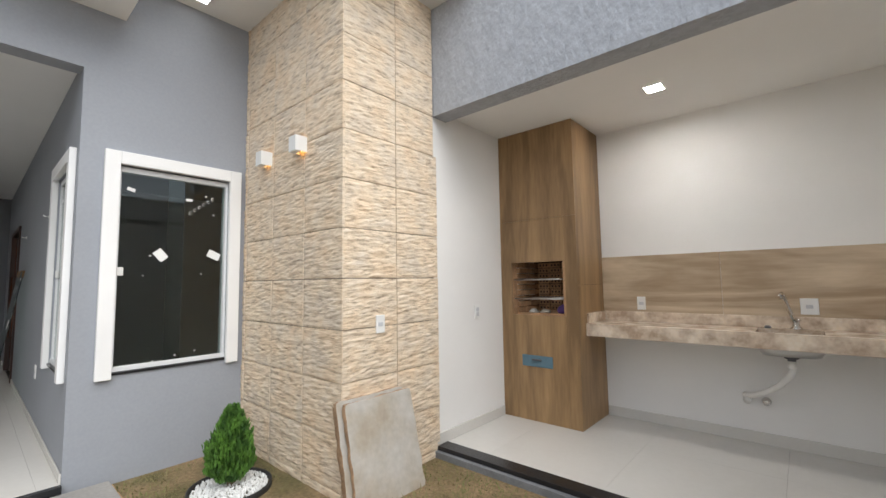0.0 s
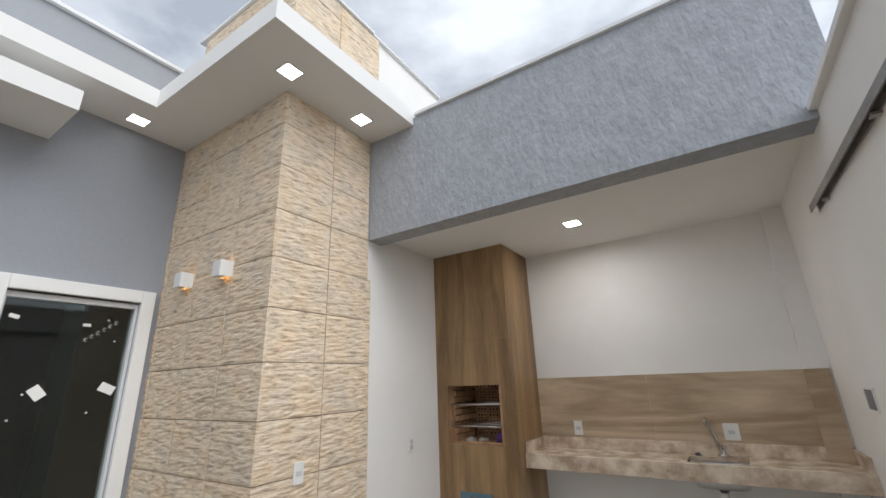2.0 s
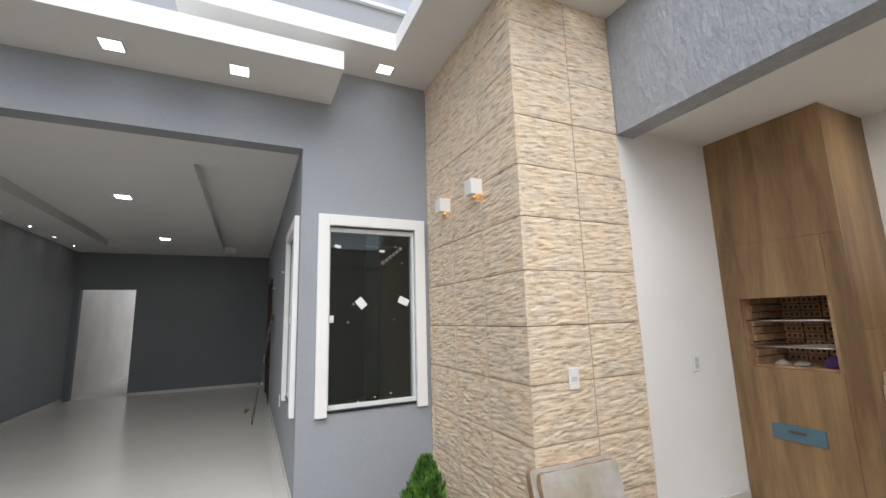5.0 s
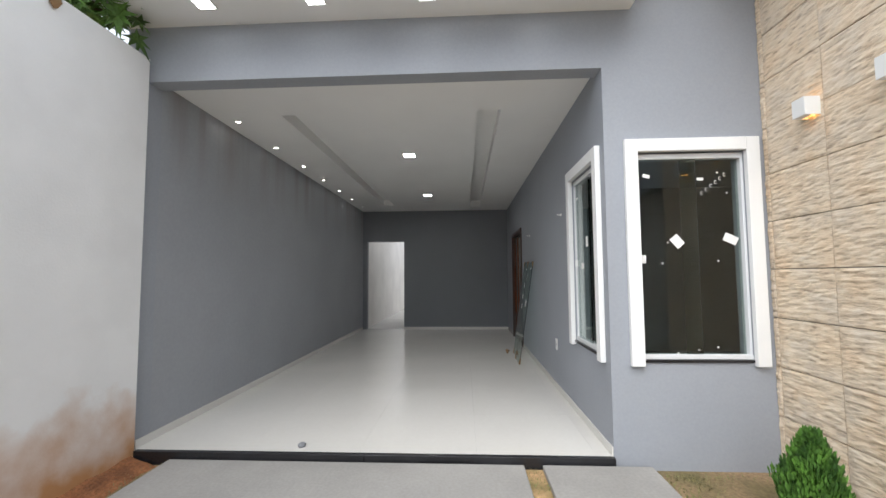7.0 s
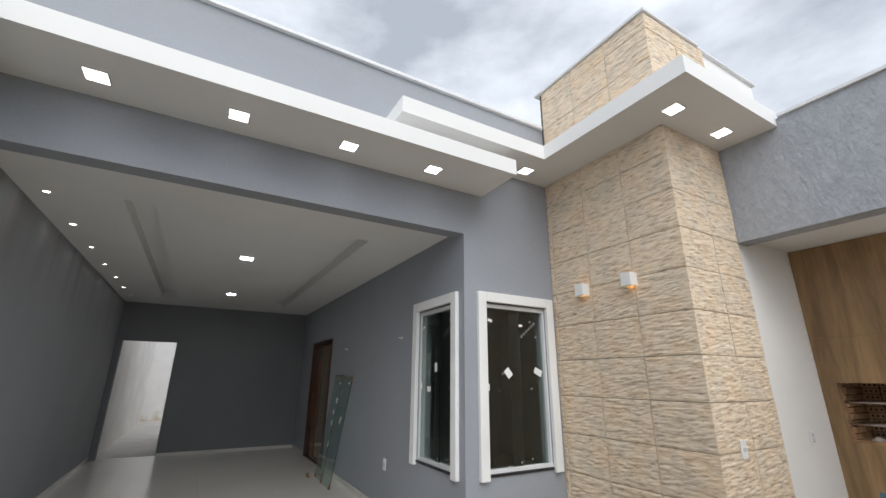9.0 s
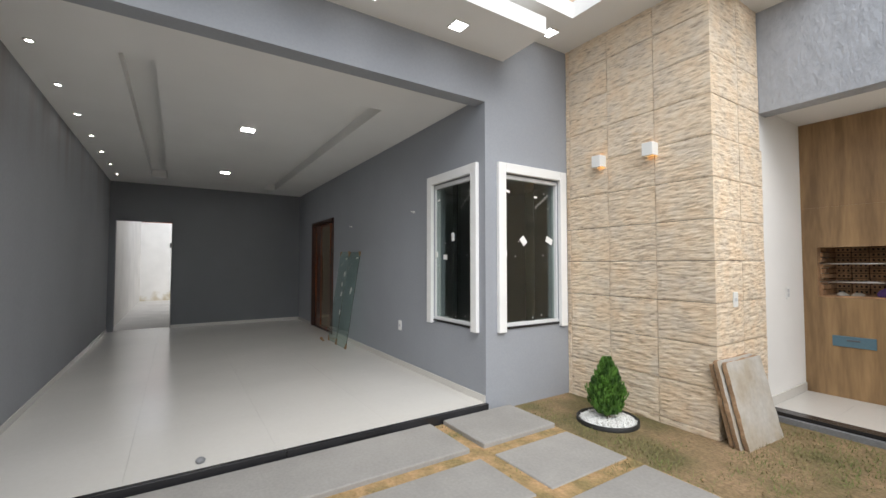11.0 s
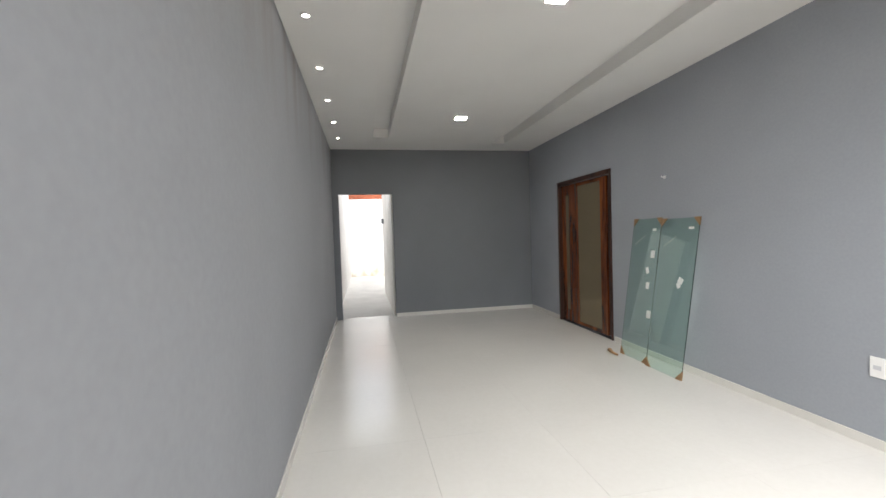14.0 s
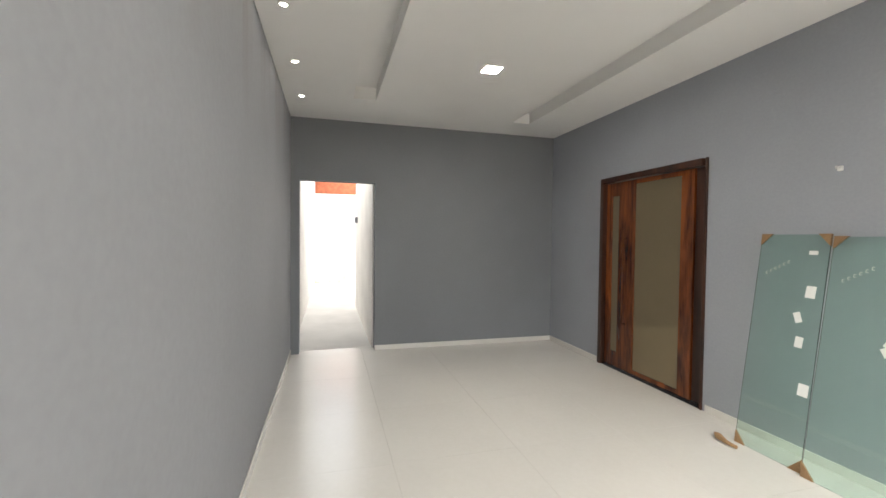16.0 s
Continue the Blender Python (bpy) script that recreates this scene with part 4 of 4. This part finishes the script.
bowl.matrix_basis = Matrix.Translation((SINK_X, SINK_Y, 0.96))
child(bowl, sink)
turned("drain", [(0.0, -0.05), (0.022, -0.05), (0.024, -0.02), (0.04, -0.015), (0.042, 0.0), (0.0, 0.0)], M_SLOT, (SINK_X, SINK_Y, KZ - 0.168), sink, 20)
tagged(sink, "stainless steel sink bowl set in the granite counter", "sink")
tap = base("tap", -0.07, 3.965, KZ)
turned("base", [(0.0, 0.0), (0.034, 0.0), (0.034, 0.012), (0.022, 0.022), (0.019, 0.05), (0.0, 0.05)], M_CHROME, (-0.05, 3.965, KZ), tap, 20)
tube("spout", [(-0.055, 3.965, KZ + 0.04), (-0.075, 3.96, KZ + 0.11), (-0.098, 3.95, KZ + 0.20), (-0.108, 3.93, KZ + 0.245), (-0.116, 3.90, KZ + 0.255), (-0.12, 3.875, KZ + 0.24), (-0.12, 3.87, KZ + 0.215)], 0.0135, M_CHROME, tap)
tube("lever", [(-0.05, 3.965, KZ + 0.05), (-0.045, 3.945, KZ + 0.066), (-0.03, 3.91, KZ + 0.07)], 0.008, M_CHROME, tap)
tagged(tap, "chrome tap with curved spout beside the sink", "tap")
stopper = turned("sink_plug", [(0.0, 0), (0.02, 0), (0.022, 0.01), (0.012, 0.02), (0.0, 0.021)], M_SLOT, (-0.21, 3.965, KZ), None, 14)
tagged(stopper, "small dark plug resting on the granite counter", "plug")
trap = base("drain_hose", -0.36, PATIO_BACK, 0.55)
tube("hose", [(SINK_X, SINK_Y, 0.875), (SINK_X, SINK_Y, 0.82), (SINK_X - 0.02, SINK_Y + 0.02, 0.775), (SINK_X - 0.08, SINK_Y + 0.07, 0.70), (SINK_X - 0.16, SINK_Y + 0.13, 0.63), (-0.33, PATIO_BACK - 0.06, 0.585), (-0.375, PATIO_BACK - 0.02, 0.575), (-0.38, PATIO_BACK, 0.572)], 0.021, M_PVC, trap, 12)
turned("collar", [(0.026, 0), (0.026, 0.05), (0.024, 0.05), (0.024, 0)], M_PVC, (SINK_X, SINK_Y, 0.84), trap, 16)
tube("pipe_stub", [(-0.37, PATIO_BACK, 0.54), (-0.37, PATIO_BACK - 0.04, 0.54), (-0.37, PATIO_BACK - 0.045, 0.54)], 0.026, M_PVC, trap, 14)
tagged(trap, "pale flexible drain hose from sink to wall", "drain pipe")
valve = base("wall_valve", -0.27, PATIO_BACK, 0.54)
tube("valve_body", [(-0.255, PATIO_BACK, 0.54), (-0.255, PATIO_BACK - 0.03, 0.54), (-0.255, PATIO_BACK - 0.05, 0.54)], [0.03, 0.024, 0.02], M_CHROME, valve, 14)
tagged(valve, "small chrome water valve on the white wall", "valve")
splash = base("backsplash", -0.4, PATIO_BACK, KZ)
for x0, x1 in ((CX1, -0.487), (-0.485, STREET - 0.142)):
    box("panel", x0, x1, PATIO_BACK - 0.011, PATIO_BACK - 0.001, KZ - 0.03, 1.672, M_SPLASH, 0.0015, splash)
box("panel", STREET - 0.151, STREET - 0.012, PATIO_BACK - 0.081, PATIO_BACK - 0.0705, KZ, 1.672, M_SPLASH, 0.0015, splash)
tagged(splash, "beige veined porcelain backsplash above the counter", "backsplash")

# ---- leaning glass panels ----
def glass_panel(x0, x1, foot, head, top_z, papers, label):
    """A tempered pane leaning on the wall, with cardboard corners and paper labels."""
    w = x1 - x0
    lean = math.atan2(head - foot, top_z - FLOOR)
    length = (top_z - FLOOR) / math.cos(lean)
    root = base("glass_panel", 0, 0, 0)
    bm = bmesh.new()
    add_box(bm, 0, w, 0, 0.008, 0.002, length)
    pane = child(finish(blank("pane"), bm, M_GGLASS, 0.001), root)
    pane.visible_shadow = False
    for u in (0.0, w - 0.07):
        for v in (0.0, length - 0.05):
            bm = bmesh.new()
            vs = [(u, v), (u + 0.07, v), (u if u == 0 else u + 0.07, v + (0.08 if v == 0 else -0.03))]
            if v > 0:
                vs = [(u, length + 0.004), (u + 0.07, length + 0.004), (u if u == 0 else u + 0.07, length - 0.07)]
            f = [bm.verts.new((a, -0.004, b)) for a, b in vs]
            g = [bm.verts.new((a, 0.012, b)) for a, b in vs]
            bm.faces.new(f)
            bm.faces.new(g[::-1])
            for k in range(3):
                bm.faces.new([f[k], g[k], g[(k + 1) % 3], f[(k + 1) % 3]])
            child(finish(blank("corner_protector"), bm, M_CARD), root)
    for u, v, a, b, turn in papers:
        bm = bmesh.new()
        add_box(bm, -a / 2, a / 2, -0.0025, -0.001, -b / 2, b / 2)
        n = child(finish(blank("paper_label"), bm, M_PAPER), root)
        n.matrix_basis = pose(u * w, 0, v * length, 0, turn, 0)
    bm = bmesh.new()
    for k in range(6):
        u, v = 0.16 * w + 0.026 * k, length * 0.82 + 0.016 * k
        for du, dv, a, b in ((0, 0.008, 0.012, 0.003), (0, -0.008, 0.012, 0.003), (-0.006, 0, 0.003, 0.016)):
            add_box(bm, u + du - a / 2, u + du + a / 2, -0.002, -0.0008, v + dv - b / 2, v + dv + b / 2)
    child(finish(blank("marker_writing"), bm, M_INK), root)
    root.matrix_basis = pose(x0, foot, FLOOR, -math.degrees(lean), 0, 0)
    return tagged(root, label, "glass panel", "leaning glass panels")


glass_panel(-7.39, -6.975, 0.30, 0.50, 1.675, ((0.83, 0.75, 0.055, 0.075, 3), (0.70, 0.635, 0.04, 0.065, -20), (0.76, 0.53, 0.045, 0.068, 4), (0.90, 0.335, 0.058, 0.075, 2), (0.8, 0.92, 0.05, 0.025, 0)), "green tempered glass panel leaning on the grey wall")
glass_panel(-6.955, -6.49, 0.275, 0.49, 1.66, ((0.70, 0.60, 0.06, 0.055, 25), (0.66, 0.57, 0.04, 0.05, -30), (0.82, 0.935, 0.06, 0.022, 0)), "green tempered glass panel with cardboard corners leaning on the wall")
scrap = tube("cardboard_scrap", [(-7.50, 0.25, FLOOR + 0.014), (-7.43, 0.20, FLOOR + 0.03), (-7.36, 0.19, FLOOR + 0.02), (-7.29, 0.20, FLOOR + 0.014)], [0.006, 0.024, 0.014, 0.012], M_CARD, None, 6)
tagged(scrap, "torn brown cardboard scrap on the garage floor", "cardboard")
stone = turned("pebble", [(0, 0), (0.03, 0.0), (0.036, 0.014), (0.02, 0.026), (0, 0.03)], M_KERB, (-3.66, -1.66, FLOOR), None, 12, (1.0, 0.8))
tagged(stone, "small grey stone on the garage floor edge", "stone")

# ---- leaning concrete slabs ----
for k, (dx, dy, hh) in enumerate(((0.0, 0.0, 0.62), (-0.045, -0.03, 0.63), (-0.088, -0.012, 0.60))):
    bm = bmesh.new()
    n, m_ = 18, 21
    front, rear = [], []
    for side, rows_ in ((0.0, front), (0.032, rear)):
        for j in range(m_ + 1):
            row = []
            for i in range(n + 1):
                u, v = 0.52 * i / n, hh * j / m_
                if i in (0, n):
                    u += 0.010 * noise.noise((v * 14, k * 3 + i, side * 9))
                if j in (0, m_):
                    v += 0.010 * noise.noise((u * 14, k * 5 + j, side * 9))
                if (i in (0, n)) and (j in (0, m_)):
                    u += 0.005 * (1 if i == 0 else -1)
                    v += 0.005 * (1 if j == 0 else -1)
                row.append(bm.verts.new((u, side + 0.003 * noise.noise((u * 9, v * 9, side * 30)), v)))
            rows_.append(row)
    for rows_ in (front, rear):
        for j in range(m_):
            for i in range(n):
                bm.faces.new([rows_[j][i], rows_[j][i + 1], rows_[j + 1][i + 1], rows_[j + 1][i]])
    edge = [(0, i) for i in range(n)] + [(j, n) for j in range(m_)] + [(m_, i) for i in range(n, 0, -1)] + [(j, 0) for j in range(m_, 0, -1)]
    for q in range(len(edge)):
        a, b = edge[q], edge[(q + 1) % len(edge)]
        bm.faces.new([front[a[0]][a[1]], front[b[0]][b[1]], rear[b[0]][b[1]], rear[a[0]][a[1]]]).material_index = 1
    sl = finish(blank("concrete_slab"), bm, [M_CONC_OLD, M_RUST], 0.003)
    sl.matrix_basis = pose(-1.955 + dx, 1.59 + dy, GROUND - 0.01, 0, -13, 0) @ pose(0, 0, 0, 0, 0, 87)
    tagged(sl, "weathered concrete slab leaning against the stone column", "concrete slab", "leaning slabs")

# ---- conifer bed ----
bed_x, bed_y = -2.86, 1.262
edging = turned("bed_edging", [(0.235, -0.03), (0.247, -0.03), (0.249, 0.034), (0.243, 0.038), (0.235, 0.034), (0.235, -0.03)], M_RUBBER, (bed_x, bed_y, GROUND), None, 40)
tagged(edging, "black plastic ring edging round the conifer", "edging")
rng = random.Random(4)
bm = bmesh.new()
for k in range(1500):
    a, d = rng.uniform(0, 2 * math.pi), 0.222 * math.sqrt(rng.random())
    r = rng.uniform(0.006, 0.012)
    tf = Matrix.Translation((d * math.cos(a), d * math.sin(a), 0.012 + rng.uniform(0, 0.016) + 0.018 * (1 - d / 0.22))) @ Euler((rng.random() * 6, rng.random() * 6, 0)).to_matrix().to_4x4() @ Matrix.Diagonal((r, r * 0.8, r * 0.65, 1))
    bmesh.ops.create_icosphere(bm, subdivisions=1, radius=1, matrix=tf)
peb = finish(blank("white_pebbles"), bm, M_PEBBLE)
peb.matrix_basis = Matrix.Translation((bed_x, bed_y, GROUND))
tagged(peb, "white pebbles filling the ring round the conifer", "pebbles", "", "stuff")
conifer = base("conifer", bed_x, bed_y, GROUND)
for k in range(4):
    a = k * 1.7
    tube("stem", [(bed_x + 0.015 * math.cos(a), bed_y + 0.015 * math.sin(a), GROUND), (bed_x + 0.03 * math.cos(a), bed_y + 0.03 * math.sin(a), GROUND + 0.25), (bed_x + 0.02 * math.cos(a), bed_y + 0.02 * math.sin(a), GROUND + 0.5)], [0.011, 0.008, 0.003], M_BARK, conifer, 7)
bm = bmesh.new()
H0, H1 = 0.07, 0.505
for k in range(6500):
    f = rng.random() ** 1.1
    z = H0 + (H1 - H0) * f
    prof = (0.075 + 0.33 * f) if f < 0.2 else 0.14 * math.cos((f - 0.2) / 0.8 * 1.47) ** 0.75
    a = rng.uniform(0, 2 * math.pi)
    lump = 1 + 0.30 * noise.noise((math.cos(a) * 2.0, math.sin(a) * 2.0, z * 9)) + 0.28 * noise.noise((math.cos(a) * 4.5, math.sin(a) * 4.5, z * 4 + 7))
    d = prof * lump * math.sqrt(rng.uniform(0.15, 1.0))
    p = Vector((d * math.cos(a), d * math.sin(a), z))
    up = Vector((math.cos(a) * rng.uniform(-0.1, 0.5), math.sin(a) * rng.uniform(-0.1, 0.5), 1)).normalized()
    side = Vector((rng.uniform(-1, 1), rng.uniform(-1, 1), rng.uniform(-0.2, 0.2))).normalized()
    L, W = rng.uniform(0.02, 0.05), rng.uniform(0.004, 0.009)
    vs = [bm.verts.new(p - side * W * 0.4), bm.verts.new(p + side * W * 0.4), bm.verts.new(p + up * L * 0.6 + side * W), bm.verts.new(p + up * L), bm.verts.new(p + up * L * 0.6 - side * W)]
    bm.faces.new(vs)
fol = finish(blank("foliage"), bm, M_CONIFER)
fol.matrix_basis = Matrix.Translation((bed_x, bed_y, GROUND))
child(fol, conifer)
tagged(conifer, "small bright green conifer in a white pebble ring", "shrub")

# ---- overhanging fig branches above the yard wall ----
tree = base("tree", -2.9, -3.75, GROUND)
tube("trunk", [(-2.9, -3.75, GROUND), (-2.88, -3.72, 1.2), (-2.92, -3.66, 2.2), (-2.9, -3.55, 3.0)], [0.09, 0.075, 0.06, 0.045], M_BARK, tree, 10)
twigs = []
for k in range(14):
    p0 = Vector((-2.9, -3.55, rng.uniform(2.7, 3.0)))
    fx = rng.random()
    p2 = Vector((-3.62 + 1.3 * fx, -2.84 + rng.uniform(-0.15, 0.12), 3.48 - 0.3 * fx + rng.uniform(-0.06, 0.22)))
    p1 = (p0 + p2) / 2 + Vector((0, 0, 0.18))
    tube("limb", [p0, p1, p2], [0.025, 0.015, 0.006], M_BARK, tree, 6)
    twigs.append((p0, p1, p2))
leaf = bpy.data.meshes.new("leaf")
bm = bmesh.new()
outline = [(0, 0), (0.02, 0.012), (0.10, -0.015), (0.05, 0.035), (0.145, 0.075), (0.042, 0.075), (0.10, 0.165), (0.028, 0.12), (0, 0.25)]
pts = outline + [(-x, y) for x, y in outline[-2:0:-1]]
mid = bm.verts.new((0, 0.08, 0.012))
ring = [bm.verts.new((x, y, -0.25 * x * x * 4 + 0.02 * math.sin(y * 22))) for x, y in pts]
for k in range(len(ring)):
    bm.faces.new([mid, ring[k], ring[(k + 1) % len(ring)]])
bm.to_mesh(leaf)
bm.free()
leaf.materials.append(M_LEAF)
for k in range(140):
    p0, p1, p2 = twigs[k % len(twigs)]
    f = rng.uniform(0.62, 1.0)
    p = p0.lerp(p1, f * 2) if f < 0.5 else p1.lerp(p2, f * 2 - 1)
    p = p + Vector([rng.gauss(0, 0.075) for _ in range(3)])
    lf = new("leaf", leaf)
    sc = rng.uniform(0.5, 0.95)
    lf.matrix_basis = Matrix.LocRotScale(p, Euler((rng.uniform(-1.4, 0.5), rng.uniform(-0.7, 0.7), rng.uniform(0, 6.28))), (sc, sc, sc))
    child(lf, tree)
tagged(tree, "leafy dark green tree leaning over the white boundary wall", "tree")
husk = turned("dried_leaf", [(0, 0), (0.02, 0.01), (0.04, 0.045), (0.035, 0.08), (0.012, 0.11), (0, 0.112)], M_CARD, (-2.8, YARD + 0.012, 3.03), None, 9, (1.0, 0.5))
for v in husk.data.vertices:
    v.co += 0.012 * noise.noise_vector(v.co * 30)
tagged(husk, "curled brown dried leaf caught on the wall top", "dried leaf")

# ---- paving slabs in the turf ----
SLAB_X = ((-3.515, -2.98), (-2.865, -2.35), (-2.23, -1.73))
SLAB_Y = ((-2.55, -0.083), (0.04, 0.76))
path = structure(plate("pavement", "z", GROUND - 0.06, GROUND + 0.018, (-3.515, -1.68), (-2.58, 0.78), [], M_JOINT_SOIL), "grey concrete paving slabs set in patchy turf", "paving")
for x0, x1 in SLAB_X:
    for y0, y1 in SLAB_Y:
        s_ = box("paving_slab", x0, x1, y0, y1, GROUND - 0.04, (PAVER if x0 > -3.2 else 0.2) + rng.uniform(-0.004, 0.003), M_CONC, 0.008, path)

# ---- red earth along the yard wall ----
bm = bmesh.new()
grid = []
for i in range(61):
    x = -3.51 + 4.1 * i / 60
    row = []
    for j in range(7):
        f = j / 6
        y = YARD + 0.001 + (0.24 + 0.05 * noise.noise((x * 4, 1, 2))) * f
        row.append(bm.verts.new((x, y, GROUND - 0.01 + (0.075 + 0.03 * noise.noise((x * 6, y * 8, 5))) * (1 - f) ** 1.3)))
    grid.append(row)
for i in range(60):
    for j in range(6):
        bm.faces.new([grid[i][j], grid[i + 1][j], grid[i + 1][j + 1], grid[i][j + 1]])
tagged(finish(blank("earth_bank"), bm, M_EARTH, smooth=True), "loose red earth heaped along the white wall", "earth", "", "stuff")

# ---- turf ----
bm = bmesh.new()
spots = []
for k in range(60000):
    x, y = rng.uniform(-3.5, STREET), rng.uniform(-2.7, BEAM_Y - 0.06)
    on_slab = any(x0 - 0.01 < x < x1 + 0.01 for x0, x1 in SLAB_X) and any(y0 < y < y1 for y0, y1 in SLAB_Y)
    in_col = x < COL_X + 0.02 and y > COL_Y - 0.02
    in_bed = (x - bed_x) ** 2 + (y - bed_y) ** 2 < 0.07
    if on_slab or in_col or in_bed:
        continue
    density = noise.noise((x * 1.6, y * 1.6, 3.3)) + 0.5 * noise.noise((x * 5, y * 5, 1.0))
    if density + (0.25 if y > 1.9 and x > -1.9 else 0.0) < rng.uniform(-0.25, 0.5):
        continue
    h, a, w = rng.uniform(0.010, 0.032), rng.uniform(0, 6.28), rng.uniform(0.002, 0.004)
    t = Vector((math.cos(a) * h * 0.9, math.sin(a) * h * 0.9, h))
    sd = Vector((-math.sin(a), math.cos(a), 0)) * w
    p = Vector((x, y, GROUND + (0.016 if x < -1.68 and -2.58 < y < 0.78 else 0.0)))
    bm.faces.new([bm.verts.new(p - sd), bm.verts.new(p + sd), bm.verts.new(p + t)])
turf = finish(blank("grass"), bm, M_GRASS)
tagged(turf, "sparse patchy grass blades on sandy soil", "grass", "", "stuff")

# ---- floor tiles ----
def floor_tiles(parent, x0, x1, y0, y1, z, step):
    y = y0
    cache = {}
    while y < y1 - 0.01:
        x = x1
        d = min(step, y1 - y)
        while x > x0 + 0.01:
            w = min(step, x - x0)
            key = (round(w, 3), round(d, 3))
            if key not in cache:
                me = bpy.data.meshes.new("tile")
                b2 = bmesh.new()
                g = 0.0005
                add_box(b2, -w + g, -g, g, d - g, 0, 0.008)
                bmesh.ops.recalc_face_normals(b2, faces=b2.faces)
                b2.to_mesh(me)
                b2.free()
                me.materials.append(M_TILE)
                cache[key] = me
            t = new("tile", cache[key])
            t.matrix_basis = Matrix.Translation((x, y, z - 0.008))
            child(t, parent)
            x -= step
        y += step


floor_tiles(bpy.data.objects["floor_garage"], BACK - 0.149, FRONT - 0.001, LEFT, SIDE - 0.0, FLOOR, 0.82)
floor_tiles(bpy.data.objects["floor_patio"], COL_X, STREET - 0.001, BEAM_Y + 0.121, PATIO_BACK, PATIO, 0.82)
